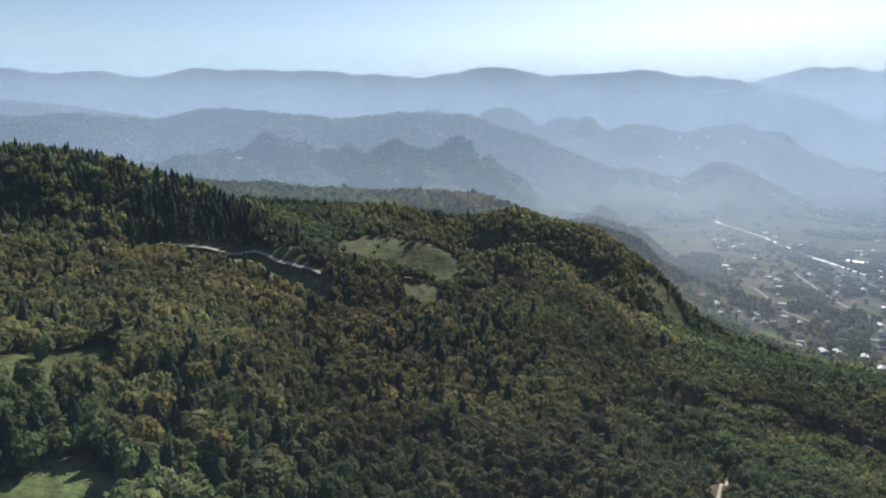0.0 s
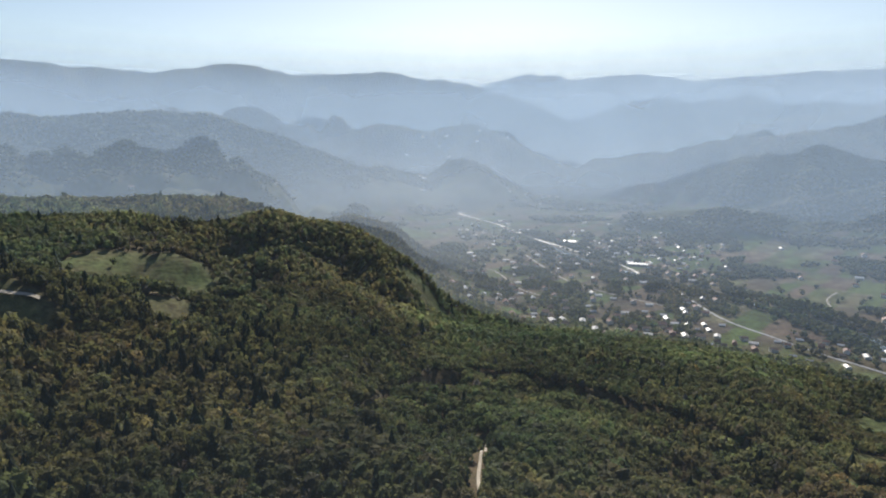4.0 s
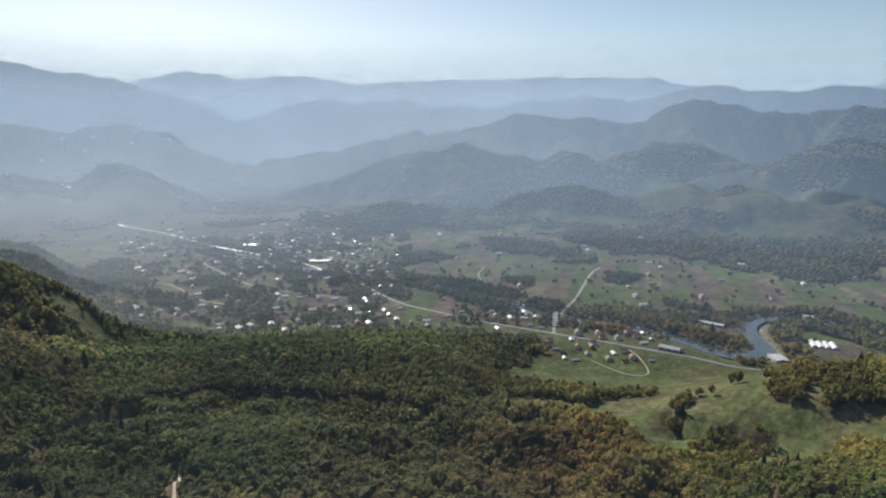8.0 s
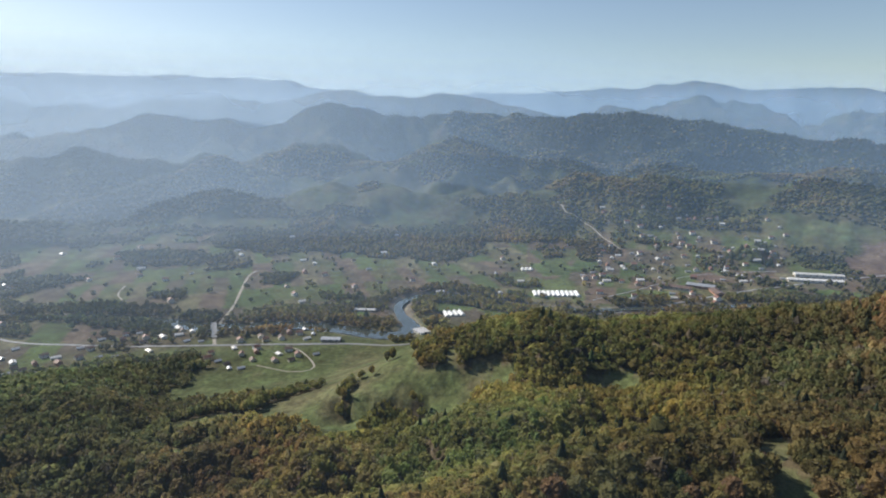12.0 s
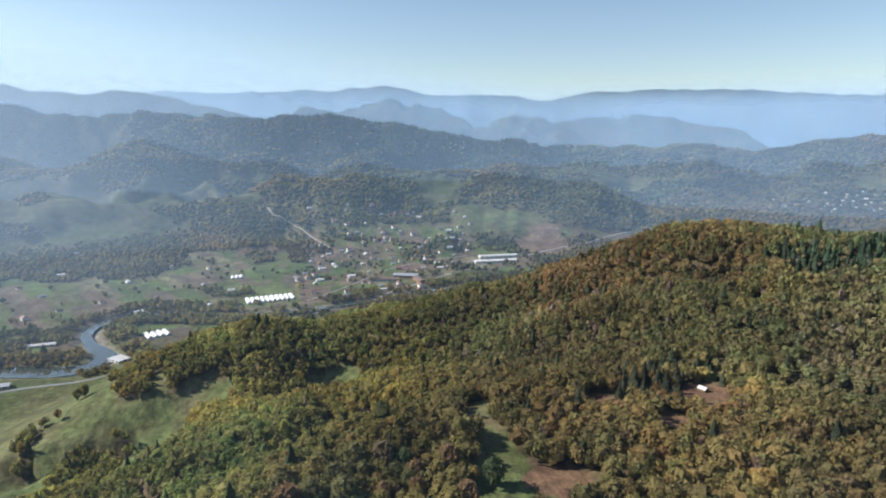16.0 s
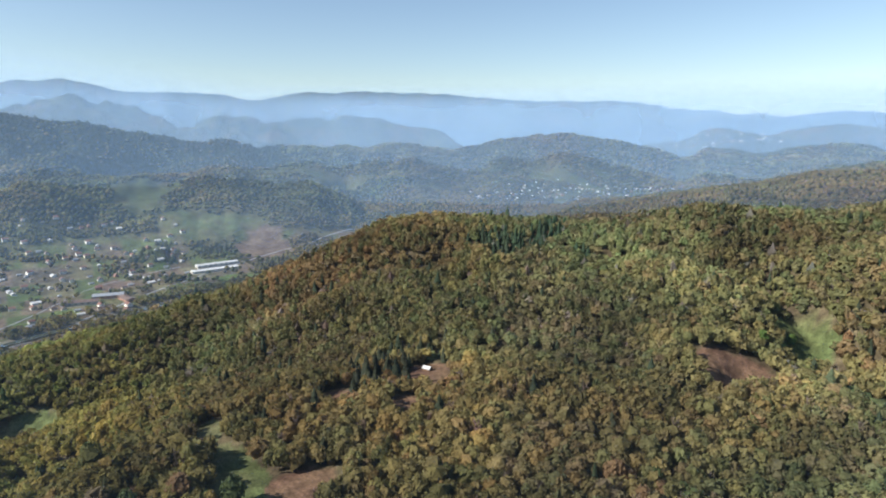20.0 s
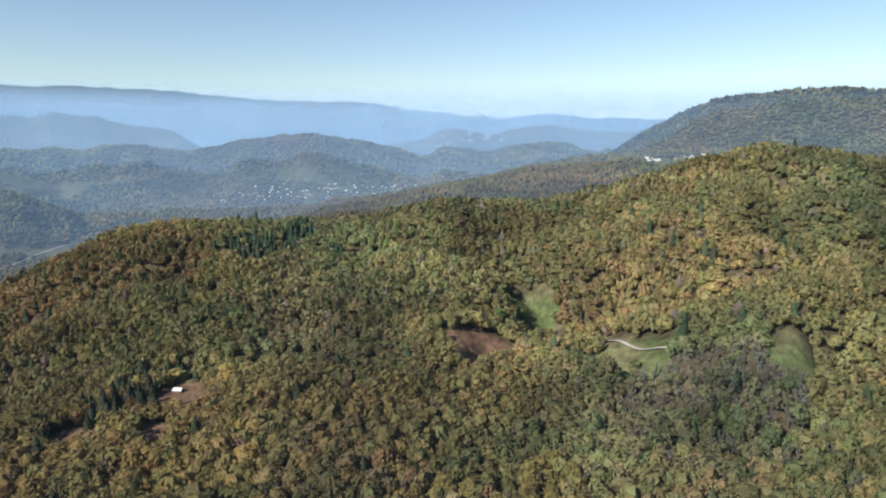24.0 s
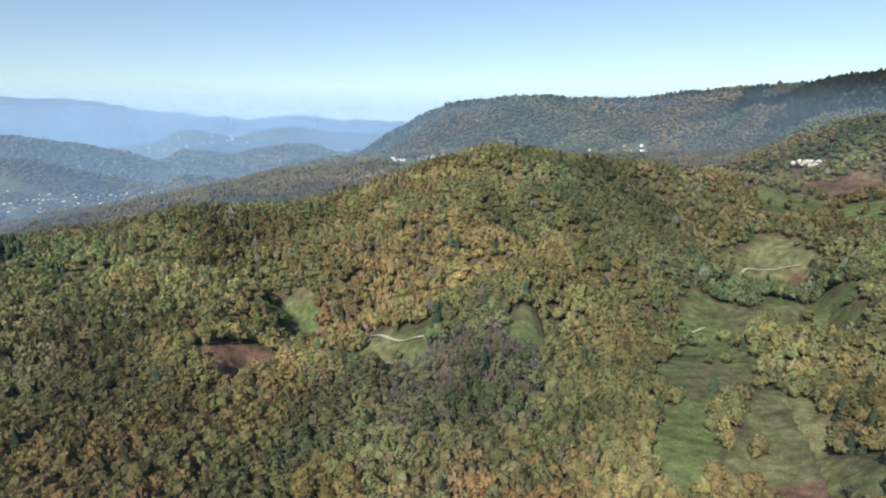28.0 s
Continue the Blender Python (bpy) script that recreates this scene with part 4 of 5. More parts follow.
wbsdf.inputs["Base Color"].default_value = (0.045, 0.055, 0.05, 1)
wbsdf.inputs["Roughness"].default_value = 0.08
wbsdf.inputs["Specular IOR Level"].default_value = 0.7
wave, wgeo, wbump = wnodes.new("ShaderNodeTexNoise"), wnodes.new("ShaderNodeNewGeometry"), wnodes.new("ShaderNodeBump")
wave.inputs["Scale"].default_value, wbump.inputs["Strength"].default_value, wbump.inputs["Distance"].default_value = 0.4, 0.25, 0.2
wlinks.new(wgeo.outputs["Position"], wave.inputs["Vector"])
wlinks.new(wave.outputs["Fac"], wbump.inputs["Height"])
wlinks.new(wbump.outputs["Normal"], wbsdf.inputs["Normal"])
ribbon("river", "calm grey river winding through the valley", "river", RIVER[:-4], ((0, 0.40, 0.47, 0.62, 0.68, 1), (13, 13, 34, 34, 14, 14)), M_WATER, step=12, level=-1.6)
OPEN_ROADS[-1] = (OPEN_ROADS[-1][0], 12)

TRACK = "pale worn dirt track winding over the grass"
ribbon("dirt_road", "pale gravel road along the wooded ridge", "road", way((-24.5, -10.05), (-21, -10.6), (-18, -11.15), (-15, -12.1), (-11.5, -13.2)), 5.0, M_ROAD, 0.9, 4)
ribbon("dirt_track", "narrow dirt track between trees on the slope", "road", way((27.2, -28.2), (26.9, -29.0), (26.2, -31.0), (26.4, -33.5)), 1.5, M_ROAD, 0.7, 3)
ribbon("dirt_track", TRACK, "road", way((174.3, -18.75), (176.5, -18.8), (179.5, -19.0), (182, -18.5)), 3.0, M_ROAD, 0.7, 3)
ribbon("dirt_track", TRACK, "road", way((207.0, -13.0), (207.6, -12.6), (208.6, -11.9), (210.3, -11.3), (212.9, -10.7)), 2.4, M_ROAD, 0.7, 4)
ribbon("dirt_track", TRACK, "road", way((204.6, -17.3), (205.0, -17.1), (206.1, -16.6)), 2.0, M_ROAD, 0.6, 3)
ribbon("main_road", "grey asphalt road through the village along the river", "road", way((24, 2100), (29.6, 1780), (34.2, 1560), (38.2, 1430), (43, 1240), (47.5, 1060), (52, 985), (57.3, 930), (62.7, 895), (69, 868), (74.9, 850), (79, 835), (83, 850), (88, 900), (95, 980), (102, 1060), (108, 1190), (113, 1330), (119, 1500), (130, 1800)), 5.5, M_ASPHALT, 0.6)
ribbon("side_road", "pale straight lane from the bridge through the fields", "road", way((62.7, 895), (62.9, 970), (64.5, 1090), (65.9, 1300), (66.7, 1365)), 4.5, M_ROAD, 0.5)
ribbon("side_road", "pale lane between strip fields", "road", way((56.0, 1180), (55.4, 1260), (56.0, 1330)), 3.0, M_ROAD, 0.4)
ribbon("village_road", "pale lane climbing through the village", "road", way((30, 1500), (31.5, 1380), (33.5, 1260), (36, 1180), (40, 1120), (44, 1080)), 5.0, M_ROAD, 0.4)
ribbon("village_road", "pale lane between village houses", "road", way((24, 1330), (27, 1290), (28.4, 1230), (30, 1140), (33, 1080)), 4.5, M_ROAD, 0.4)
ribbon("hill_road", "pale gravel road winding up the far slope", "road", way((100.4, -10.7), (99.2, -9.9), (98.0, -9.0), (96.5, -8.1), (95.2, -7.3), (94.5, -6.44)), 4.0, M_ROAD, 0.6)
ribbon("village_road", "pale lane through the second village", "road", way((98, 1100), (102, 1200), (106, 1350), (110, 1430), (113, 1480)), 3.5, M_ASPHALT, 0.4)
ribbon("hill_road", "pale lane between meadow and houses", "road", way((66.2, 800), (69.5, 760), (71.5, 770), (70.5, 830), (69, 866)), 2.2, M_ROAD, 0.4)



# ---- things: helpers ----
def box(x0, y0, z0, x1, y1, z1):
    v = np.array([(x, y, z) for z in (z0, z1) for y in (y0, y1) for x in (x0, x1)], float)
    f = [(0, 2, 3, 1), (4, 5, 7, 6), (0, 1, 5, 4), (2, 6, 7, 3), (0, 4, 6, 2), (1, 3, 7, 5)]
    return v, f


def solid(name, pieces, mat):
    """A mesh from boxes and other pieces, each a list of vertices and of faces."""
    vs, flat, sizes, base = [], [], [], 0
    for v, f in pieces:
        vs.append(np.asarray(v, float))
        for face in f:
            flat += [base + k for k in face]
            sizes.append(len(face))
        base += len(v)
    return mesh_from(name, np.vstack(vs), np.array(flat), np.array(sizes), mat)


def part(name, mesh, parent, label=""):
    ob = new(name, mesh)
    ob.parent = parent
    return tagged(ob, label) if label else ob


def thing(name, x, y, turn, label, category, group="", sink=0.3):
    ob = new(name)
    ob.matrix_basis = pose(x, y, float(ground(np.array([x]), np.array([y]))[0]) - sink, 0, 0, turn)
    return tagged(ob, label, category, group)


M_WALL = [shaded("plaster_white", (0.55, 0.54, 0.5), (0.78, 0.77, 0.73), 0.5), shaded("plaster_cream", (0.5, 0.45, 0.34), (0.68, 0.63, 0.5), 0.5), shaded("brick_wall", (0.26, 0.14, 0.10), (0.38, 0.22, 0.15), 1.2), shaded("plaster_grey", (0.32, 0.31, 0.29), (0.46, 0.45, 0.42), 0.5)]
M_ROOF = [shaded("roof_tile_red", (0.13, 0.065, 0.048), (0.21, 0.105, 0.075), 1.0, 0.6, 0.0, spec=0.35), shaded("roof_tile_brown", (0.085, 0.06, 0.05), (0.15, 0.10, 0.08), 1.0, 0.6, 0.0, spec=0.35), shaded("roof_sheet_grey", (0.36, 0.37, 0.38), (0.52, 0.53, 0.54), 0.7, 0.35, 0.0, 0.5, 0.6), shaded("roof_sheet_white", (0.42, 0.42, 0.42), (0.6, 0.6, 0.59), 0.7, 0.35, 0.0, 0.0, 0.6)]
M_GLASS = shaded("window_pane", (0.02, 0.025, 0.03), (0.05, 0.06, 0.07), 0.8, 0.12, spec=0.8)
M_DOOR = shaded("door_wood", (0.10, 0.06, 0.035), (0.18, 0.11, 0.07), 2.0)
M_FILM = shaded("greenhouse_film", (0.66, 0.68, 0.68), (0.84, 0.85, 0.85), 0.3, 0.3, 0.0, 0.0, 0.5)
M_CONCRETE = shaded("concrete", (0.36, 0.35, 0.33), (0.52, 0.51, 0.48), 0.4)


def gable_walls(w, l, h, peak):
    v = [(-w, -l, 0), (w, -l, 0), (w, l, 0), (-w, l, 0), (-w, -l, h), (w, -l, h), (w, l, h), (-w, l, h), (0, -l, h + peak), (0, l, h + peak)]
    return v, [(0, 1, 5, 8, 4), (2, 3, 7, 9, 6), (1, 2, 6, 5), (3, 0, 4, 7)]


def gable_roof(w, l, h, peak, over=0.6, thick=0.22):
    pieces = []
    slope = peak / w
    for s in (-1, 1):
        e = (w + over) * s
        ze = h - over * slope
        v = [(0, -l - over, h + peak), (e, -l - over, ze), (e, l + over, ze), (0, l + over, h + peak)]
        v += [(a, b, c + thick) for a, b, c in v]
        f = [(0, 1, 2, 3), (7, 6, 5, 4), (0, 4, 5, 1), (1, 5, 6, 2), (2, 6, 7, 3), (3, 7, 4, 0)]
        pieces.append((v, f))
    return pieces


def house(w, l, h, peak, wall, roof, full, label, group):
    """A village house with its origin at the ground: walls, tiled roof, chimney, door and windows."""
    root = tagged(new("house"), label, "house", group)
    part("wall", solid("wall", [gable_walls(w, l, h, peak)], M_WALL[wall]), root)
    part("roof", solid("roof", gable_roof(w, l, h, peak), M_ROOF[roof]), root)
    part("chimney", solid("chimney", [box(0.9, -0.4, h + 0.3 * peak, 1.6, 0.4, h + peak + 0.9)], M_WALL[2]), root)
    if full:
        door = solid("door", [box(w - 0.02, -0.5, 0.3, w + 0.06, 0.5, 2.4)], M_DOOR)
        part("door", door, root)
        pane = solid("window", [box(-0.04, -0.55, -0.65, 0.05, 0.55, 0.65)], M_GLASS)
        for side in (-1, 1):
            for k, yy in enumerate((-0.6 * l, 0.6 * l)):
                for zz in ((1.7, 4.3) if h > 5 else (1.7,)):
                    o = part("window", pane, root)
                    o.matrix_basis = pose(side * (w + 0.01), yy, zz)
        for side in (-1, 1):
            o = part("window", pane, root)
            o.matrix_basis = pose(0, side * (l + 0.01), h - 1.2, 0, 0, 90)
    return root


HOUSE_KINDS = [
    (4.6, 5.6, 5.6, 2.8, 0, 0, "two-storey white plastered house with red tiled roof"),
    (4.0, 5.0, 3.2, 2.6, 1, 1, "small cream house with brown tiled roof"),
    (4.8, 6.0, 5.6, 2.6, 0, 1, "white house with a dark brown tiled roof"),
    (4.2, 5.4, 5.4, 2.8, 2, 0, "unplastered red brick house with tiled roof"),
    (3.4, 5.2, 3.0, 1.6, 3, 2, "low grey outbuilding with sheet metal roof"),
    (4.4, 7.0, 3.4, 1.8, 0, 3, "long low white building with pale roof"),
    (5.0, 5.6, 5.8, 3.0, 1, 0, "broad cream house with red tiled roof"),
]


def far_enough(x, y, gap):
    return all((x - a) ** 2 + (y - b) ** 2 > gap * gap for a, b in PLACED)


def village(az0, az1, r0, r1, count, group, gap=21.0, full=True, scale=1.0, steep=False, seed=1, spread=1.0, joined=""):
    """Houses strewn over a stretch of the plan, clear of roads, river and one another. joined: far houses in one mesh, under that label."""
    pick = np.random.default_rng(seed)
    n = count * 14
    az, r = az0 + (az1 - az0) * pick.random(n), r0 + (r1 - r0) * pick.random(n)
    x, y = r * np.sin(az * D2R), r * np.cos(az * D2R)
    keep = (fbm(x, y, 160, 3, 300) > 0.44 * spread) | (pick.random(n) < 0.2)
    for line, clear in OPEN_ROADS:
        keep &= line_distance(x, y, line) > clear + 4
    z = ground(x, y)
    keep &= steep | (z < 45)
    models, made, far = {}, 0, []
    for q in np.nonzero(keep)[0]:
        if made >= count:
            break
        if not far_enough(x[q], y[q], gap):
            continue
        k = (0, 0, 1, 2, 5, 3, 4, 5, 6, 4)[pick.integers(0, 10)]
        m = pose(x[q], y[q], z[q] - 0.5, 0, 0, 90 * pick.integers(0, 2) + 25 * pick.random() - az[q]) @ Matrix.Scale(scale * (0.82 + 0.25 * pick.random()), 4)
        w, l, h, peak, wall, roof, label = HOUSE_KINDS[k]
        PLACED.append((x[q], y[q]))
        made += 1
        if joined:
            far.append((m, gable_walls(w, l, h, peak), gable_roof(w, l, h, peak), wall, roof))
        elif k not in models:
            models[k] = house(w, l, h, peak, wall, roof, full, label, group)
            models[k].matrix_basis = m
        else:
            copy_thing(models[k], m).matrix_basis = m
    if joined:
        mats = M_WALL + M_ROOF
        vs, flat, sizes, slots, base = [], [], [], [], 0
        for m, walls, roofs, wall, roof in far:
            for (v, f), slot in [(walls, wall)] + [(piece, 4 + roof) for piece in roofs]:
                vs.append(np.array([m @ Vector(c) for c in v]))
                for face in f:
                    flat += [base + c for c in face]
                    sizes.append(len(face))
                    slots.append(slot)
                base += len(v)
        me = mesh_from("far_houses", np.vstack(vs), np.array(flat), np.array(sizes), mats[0])
        for mat in mats[1:]:
            me.materials.append(mat)
        me.polygons.foreach_set("material_index", np.array(slots, np.int32))
        tagged(new("far_houses", me), joined, "houses", kind="stuff")


def greenhouse_row(az, r, turn, tunnels, long, label):
    cx, cy = at(az, r)
    model = None
    for k in range(tunnels):
        off = (k - (tunnels - 1) / 2) * 8.6
        a = turn * D2R
        x, y = cx + off * math.cos(a), cy + off * math.sin(a)
        z = float(ground(np.array([x]), np.array([y]))[0])
        if model is None:
            model = thing("greenhouse", x, y, turn, label, "greenhouse", "rows of greenhouses")
            n = 9
            t = np.linspace(0, math.pi, n)
            arc = np.stack([4.0 * np.cos(t), 4.2 * np.sin(t)], -1)
            v = [(px, yy, pz) for yy in (-long / 2, long / 2) for px, pz in arc]
            f = [(q, q + 1, n + q + 1, n + q) for q in range(n - 1)]
            part("film_cover", solid("film_cover", [(v, f)], M_FILM), model)
            part("end_wall", solid("end_wall", [(v[:n], [tuple(range(n))])], M_FILM), model)
            part("end_wall", solid("end_wall", [(v[n:], [tuple(reversed(range(n)))])], M_FILM), model)
            part("door", solid("door", [box(-1.1, -long / 2 - 0.08, 0, 1.1, -long / 2 - 0.02, 2.3)], M_WALL[3]), model)
            for yy in (-long / 2, -long / 4, 0, long / 4, long / 2):
                ring = [(1.012 * px, yy + s, 1.012 * pz) for s in (-0.12, 0.12) for px, pz in arc]
                part("hoop", solid("hoop", [(ring, f)], M_CONCRETE), model)
        else:
            copy_thing(model, pose(x, y, z - 0.2, 0, 0, turn))
    PLACED.append((cx, cy))


def hall(az, r, turn, w, l, h, wall, roof, label, bays=4, peak=1.6):
    """A workshop or factory hall with a low gable roof, gates and a band of windows."""
    x, y = at(az, r)
    root = thing("factory_hall", x, y, turn, label, "hall", sink=0.6)
    part("wall", solid("wall", [gable_walls(w, l, h, peak)], M_WALL[wall]), root)
    part("roof", solid("roof", gable_roof(w, l, h, peak, 0.5, 0.3), M_ROOF[roof]), root)
    pane = solid("window", [box(-0.05, -2.2, -0.7, 0.05, 2.2, 0.7)], M_GLASS)
    for k in range(bays):
        yy = -l + 2 * l * (k + 0.5) / bays
        for s in (-1, 1):
            o = part("window", pane, root)
            o.matrix_basis = pose(s * (w + 0.01), yy, h * 0.68)
    gate = solid("gate", [box(-2, -0.06, 0, 2, 0.06, 3.6)], M_DOOR)
    for s in (-1, 1):
        o = part("gate", gate, root)
        o.matrix_basis = pose(0, s * (l + 0.01), 0.3)
    PLACED.append((x, y))
    return root


# ---- landmarks of the valley ----
greenhouse_row(94.7, 1128, -94 + 8, 10, 34, "white plastic film greenhouse tunnel in a long row")
greenhouse_row(85.0, 985, -85 + 14, 4, 26, "white greenhouse tunnel beside the river bend")
greenhouse_row(91.9, 1325, -92 + 5, 3, 22, "white greenhouse tunnel at the field's edge")
hall(115.8, 1418, -9, 9, 50, 6, 0, 3, "long white factory hall with pale roof", 8)
hall(116.0, 1470, -9, 9, 46, 6, 0, 3, "second long white factory hall with pale roof", 8)
hall(105.2, 1235, -105 + 75, 9, 30, 6, 3, 1, "old grey factory hall with weathered brown roof", 6, 3)
hall(107.3, 1260, -107 + 80, 10, 26, 6, 2, 2, "brick factory hall with broad grey sheet roof", 5, 3)
hall(108.6, 1225, -108 + 20, 8, 20, 5, 2, 1, "brick workshop beside the factory yard", 4, 2.5)
hall(40.6, 1400, -40 + 85, 8, 24, 6, 3, 2, "grey warehouse with sheet metal roof by the road", 5)
hall(81.9, 893, -82 + 30, 9, 12, 3, 0, 3, "low white building with flat pale roof at the river", 3, 0.6)
hall(73.2, 868, -73 + 75, 6, 14, 4.5, 3, 2, "grey shed with pale roof beside the road", 3)
hall(76.5, 1010, -76 + 75, 5, 18, 3.5, 3, 3, "long low pale-roofed shed on the river flat", 4)
hall(34.5, 1640, -34 + 80, 7, 20, 5, 0, 3, "white hall with pale roof in the village", 4)

# the bridge over the river
bx, by = at(62.75, 965)
bridge = new("bridge")
bridge.matrix_basis = pose(bx, by, 0.2, 0, 0, -63)
tagged(bridge, "pale concrete road bridge over the river", "bridge")
part("deck", solid("deck", [box(-4, -40, 0, 4, 40, 0.9)], M_ASPHALT), bridge)
for s in (-1, 1):
    part("parapet", solid("parapet", [box(s * 3.9 - 0.15, -40, 0.9, s * 3.9 + 0.15, 40, 1.9)], M_CONCRETE), bridge)
for yy in (-14, 14):
    part("pier", solid("pier", [box(-3.4, yy - 0.8, -6, 3.4, yy + 0.8, 0)], M_CONCRETE), bridge)

# the hut in the clearing
hx, hy = at(135.0, reach(135.0, -21.9))
hut = thing("hut", hx, hy, -135 + 60, "small wooden hut with a white roof in a bracken clearing", "hut")
hut.matrix_basis = hut.matrix_basis @ Matrix.Scale(0.85, 4)
part("wall", solid("wall", [gable_walls(2.2, 2.8, 2.4, 1.3)], M_DOOR), hut)
part("roof", solid("roof", gable_roof(2.2, 2.8, 2.4, 1.3, 0.5, 0.12), M_ROOF[3]), hut)
part("door", solid("door", [box(2.18, -0.45, 0.2, 2.26, 0.45, 2.0)], M_WALL[3]), hut)
part("window", solid("window", [box(-0.5, -2.86, 1.0, 0.5, -2.79, 1.8)], M_GLASS), hut)

# ---- villages ----
village(25, 48, 1080, 1750, 95, "houses of the main village", 20, seed=1)
village(23, 47, 900, 1110, 62, "houses of the main village", 17, seed=15, spread=0.7)
village(44, 63, 905, 1010, 30, "houses along the river", 16, scale=0.85, seed=2, spread=0.5)
village(62, 72, 790, 930, 26, "houses under the meadow", 15, scale=0.82, seed=3, spread=0.7)
village(50, 92, 1080, 1700, 34, "houses among the fields", 30, False, seed=4, spread=0.8)
village(98.5, 113.5, 1340, 1800, 95, "houses of the second village", 18, steep=True, seed=5, spread=0.5)
village(97, 109, 1120, 1340, 26, "houses of the second village", 18, seed=16, spread=0.8)
for k, (haz, hel, count) in enumerate(((178.8, -2.45, 6), (181.0, -2.2, 5), (196.2, -1.75, 8), (199.4, -1.6, 9))):
    hr = reach(haz, hel)
    village(haz - 1.3, haz + 1.3, hr - 45, hr + 25, count, "white houses of the hamlet", 13, False, 1.0, True, seed=20 + k, spread=0.1)
village(139, 157.5, 2150, 2340, 110, "", 14, False, 0.72, True, seed=6, joined="white houses of a far village under a hill")
village(157, 165, 3300, 4100, 46, "", 22, False, 0.9, True, seed=7, joined="pale houses of a distant town in haze")
village(164, 179, 4150, 4420, 60, "", 22, False, 0.9, True, seed=8, joined="pale houses on a distant hill in haze")
village(24, 47, 1330, 1950, 80, "", 17, False, 0.95, False, seed=12, spread=0.8, joined="pale houses on the hazy far side of the village")
village(18, 36, 2100, 3000, 40, "", 22, False, 1.1, True, seed=10, joined="scattered pale houses further up the valley")
village(-22, 8, 1500, 2100, 26, "", 24, False, 1.1, True, seed=11, joined="scattered pale houses in the side valley")


# ---- pale rock face on the far slope ----
rock_az = 213.0
rx, ry = at(rock_az, reach(rock_az, -2.6))
rocks = [clump(np.array((6 * math.cos(k) + 9 * (k % 5) - 18, 2.0 * math.sin(2.1 * k), 1.5 + 2.2 * (k % 3))), np.array((4.2, 3.0, 3.4)), 0.4) for k in range(13)]
outcrop = tagged(new("rock_face", solid("rock_face", [(v, [tuple(f) for f in ICO_F]) for v in rocks], shaded("pale_rock", (0.34, 0.31, 0.27), (0.52, 0.49, 0.44), 0.3, 0.9, 0.1))), "pale bare rock face on the wooded slope", "rock")
outcrop.matrix_basis = pose(rx, ry, float(ground(np.array([rx]), np.array([ry]))[0]), 0, 0, -rock_az)
PLACED += [(rx, ry), at(rock_az - 0.7, math.hypot(rx, ry)), at(rock_az + 0.7, math.hypot(rx, ry))]


# ---- woods ----
bare_shapes = [bare_crown(16) for _ in range(4)]
CLOSE_SHAPES = ([broadleaf(3, 105, 0.085) for _ in range(10)], [conifer(7, 9) for _ in range(4)], [bare_crown(22) for _ in range(5)])
NEAR_SHAPES = ([broadleaf(2, 52, 0.115) for _ in range(8)], [conifer(5, 8) for _ in range(4)], bare_shapes)
MID_SHAPES = ([broadleaf(1, 30, 0.15) for _ in range(6)], [conifer(3, 6) for _ in range(4)], [broadleaf(1, 14, 0.1, 0.5) for _ in range(3)])
BACK_SHAPES = ([broadleaf(1, 14, 0.2) for _ in range(6)], [conifer(2, 5) for _ in range(4)], [broadleaf(1, 8, 0.12, 0.5) for _ in range(3)])
FAR_SHAPES = ([broadleaf(1, 9, 0.2, 0.4) for _ in range(6)], [conifer(1, 6) for _ in range(3)], [broadleaf(1, 0, 0.1) for _ in range(2)])
DIM_SHAPES = ([broadleaf(1, 0, 0.0, 0.35) for _ in range(6)], [conifer(1, 5) for _ in range(3)], [broadleaf(1, 0, 0.0) for _ in range(2)])
nx = stand(195, 420, 5.6)
n_az, n_r = bearing(nx[0], nx[1])
alone = (n_r > 222) & (n_r < 262) & (nx[6] < 2) & (((n_az > 94) & (n_az < 124)) | ((n_az > 150) & (n_az < 175)) | ((n_az > -30) & (n_az < 5)))
alone &= np.cumsum(alone) % 2 == 0
SINGLES = [((nx[0][k], nx[1][k], nx[2][k]), nx[3][k], nx[4][k], nx[6][k]) for k in np.nonzero(alone)[0][:300]]
close = n_r < 310
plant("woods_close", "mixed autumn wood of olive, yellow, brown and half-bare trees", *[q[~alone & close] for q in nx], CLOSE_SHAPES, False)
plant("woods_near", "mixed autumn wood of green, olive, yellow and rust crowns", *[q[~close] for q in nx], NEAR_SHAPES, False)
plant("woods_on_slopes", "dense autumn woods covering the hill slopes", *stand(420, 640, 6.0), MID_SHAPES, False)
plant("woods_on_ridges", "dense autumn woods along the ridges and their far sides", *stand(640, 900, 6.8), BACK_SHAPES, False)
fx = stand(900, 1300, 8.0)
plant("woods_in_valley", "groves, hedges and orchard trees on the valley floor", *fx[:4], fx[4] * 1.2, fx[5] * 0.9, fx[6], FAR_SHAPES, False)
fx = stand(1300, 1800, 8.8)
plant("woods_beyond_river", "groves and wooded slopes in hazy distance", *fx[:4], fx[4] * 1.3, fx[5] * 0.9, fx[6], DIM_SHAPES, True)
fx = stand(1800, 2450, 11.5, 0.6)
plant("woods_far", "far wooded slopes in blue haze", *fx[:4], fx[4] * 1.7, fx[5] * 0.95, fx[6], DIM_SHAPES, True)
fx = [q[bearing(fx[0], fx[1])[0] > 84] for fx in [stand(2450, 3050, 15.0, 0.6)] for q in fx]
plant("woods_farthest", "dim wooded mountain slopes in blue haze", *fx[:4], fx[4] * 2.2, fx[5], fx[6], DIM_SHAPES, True)


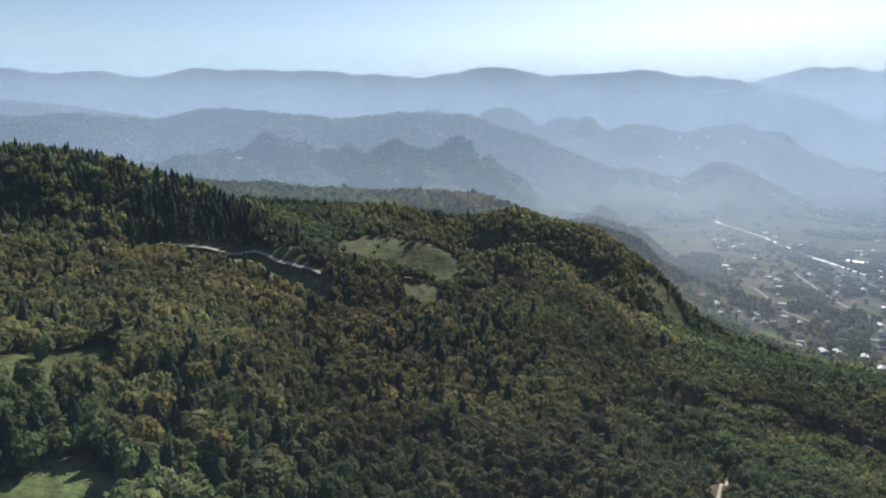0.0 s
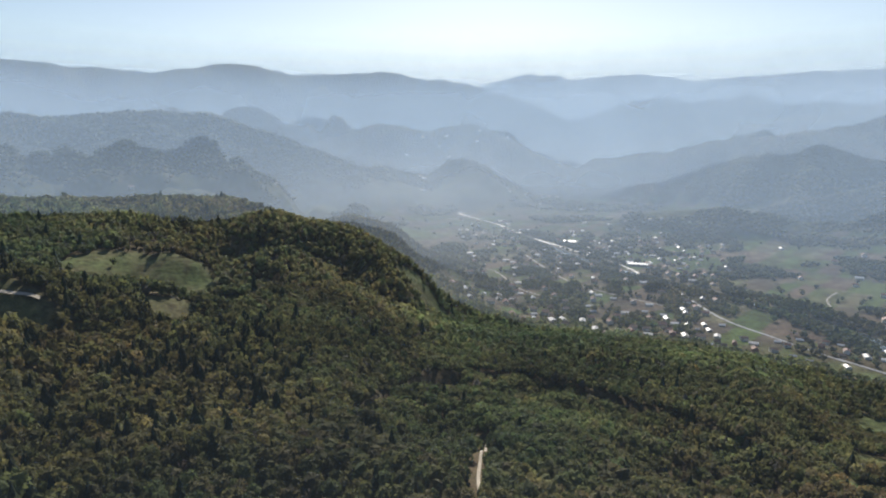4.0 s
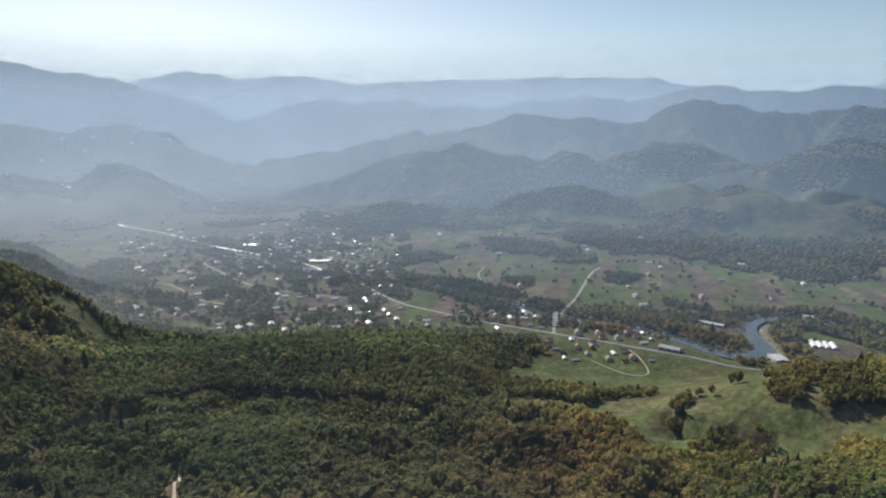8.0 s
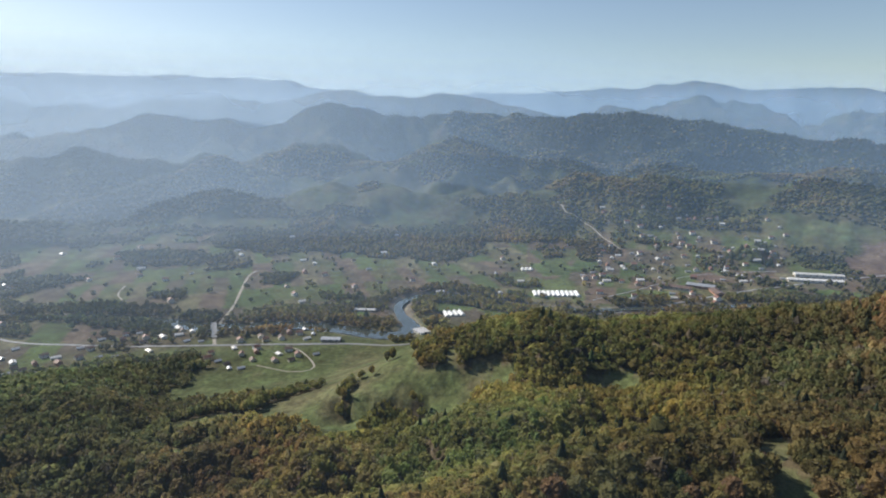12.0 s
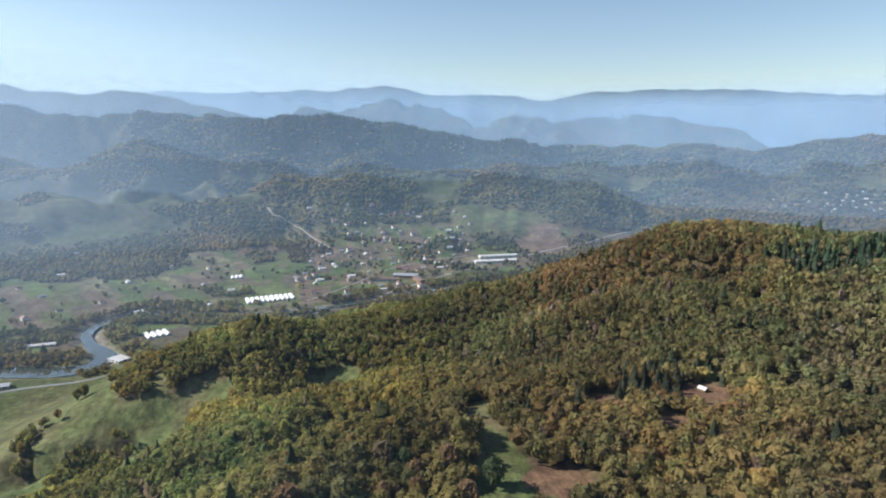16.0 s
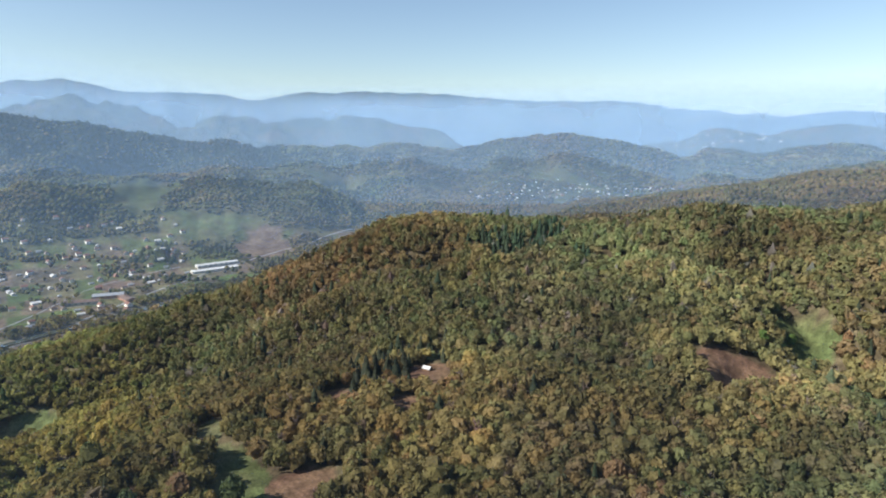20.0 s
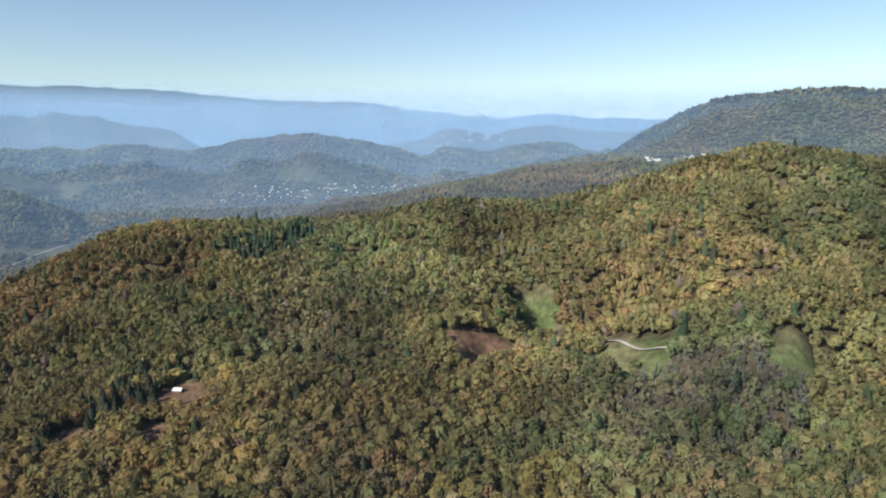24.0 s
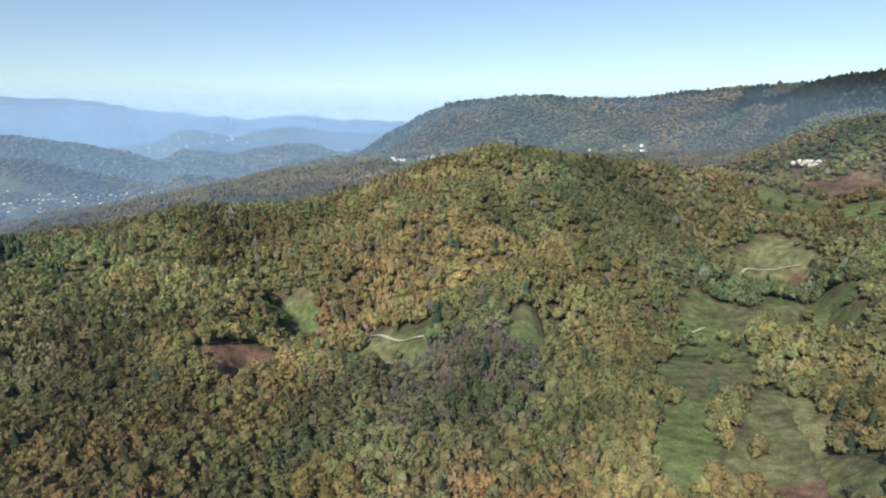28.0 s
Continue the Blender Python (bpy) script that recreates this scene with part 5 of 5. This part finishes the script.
# ---- single trees of the near wood ----
def single_tree(kind, tone, label):
    root = tagged(new("tree"), label, "tree", "trees of the near wood")
    if kind == 1:
        v, f = conifer(7, 9)
        w, h = 5.4, 13.0
    else:
        v, f = broadleaf(9, 200, 0.06)
        w, h = 8.2, 11.0
    v = v * np.array((w, w, h))
    part("crown", mesh_from("crown", v, f.ravel(), np.full(len(f), 3), M_LEAF, False, np.tile(tone, (len(v), 1))), root)
    limbs = [pole(0.22, 0.08, -0.6, h * 0.62, 6)]
    for k in range(4 if kind == 0 else 0):
        a = k * 1.7
        lv, lf = pole(0.09, 0.03, 0, h * 0.32, 4)
        lean = Matrix.Rotation(0.7, 3, "Y") @ Matrix.Identity(3)
        lv = lv @ np.array(lean).T
        c, s = math.cos(a), math.sin(a)
        lv = np.stack([c * lv[:, 0] - s * lv[:, 1], s * lv[:, 0] + c * lv[:, 1], lv[:, 2] + h * 0.28], -1)
        limbs.append((lv, lf))
    tv, tf = merge(limbs)
    part("trunk", mesh_from("trunk", tv, tf.ravel(), np.full(len(tf), 3), M_BARK), root)
    return root


def plant_singles():
    models = [single_tree(0, OLIVE, "broad olive-green tree with an uneven crown"), single_tree(0, YELLOW, "yellowing autumn tree with an uneven crown"),
              single_tree(0, GREEN, "dark green leafy tree in the wood"), single_tree(0, BROWN, "tree with brown autumn leaves"),
              single_tree(0, RUST, "rust-coloured autumn tree in the wood"), single_tree(1, PINE, "dark green pine standing in the wood")]
    used = [False] * len(models)
    for (x, y, z), tone, w, k in SINGLES:
        best = 5 if k == 1 else int(np.argmin([np.abs(tone - np.array(c)).sum() for c in (OLIVE, YELLOW, GREEN, BROWN, RUST)]))
        m = pose(x, y, z - 0.3, 0, 0, 360 * random.random()) @ Matrix.Scale(float(w) / (6.0 if k == 1 else 8.2), 4)
        if used[best]:
            ob = copy_thing(models[best], m)
            ob.matrix_basis = m
        else:
            models[best].matrix_basis, used[best] = m, True


plant_singles()

# the lone tall spruce on the ridge, and two fresh green trees in the clearing
sx, sy = at(5.0, reach(5.0, -15.1))
spruce = single_tree(1, (0.035, 0.05, 0.03), "tall dark lone spruce standing on the ridge")
spruce.matrix_basis = pose(sx, sy, float(ground(np.array([sx]), np.array([sy]))[0]) - 0.3) @ Matrix.Scale(1.9, 4)
for gaz, gel, size in ((165.0, -17.5, 1.05), (167.2, -17.2, 0.85)):
    gx, gy = at(gaz, reach(gaz, gel))
    fresh = single_tree(0, (0.12, 0.19, 0.05), "fresh green broadleaf tree beside the clearing")
    fresh.matrix_basis = pose(gx, gy, float(ground(np.array([gx]), np.array([gy]))[0]) - 0.3) @ Matrix.Scale(size, 4)
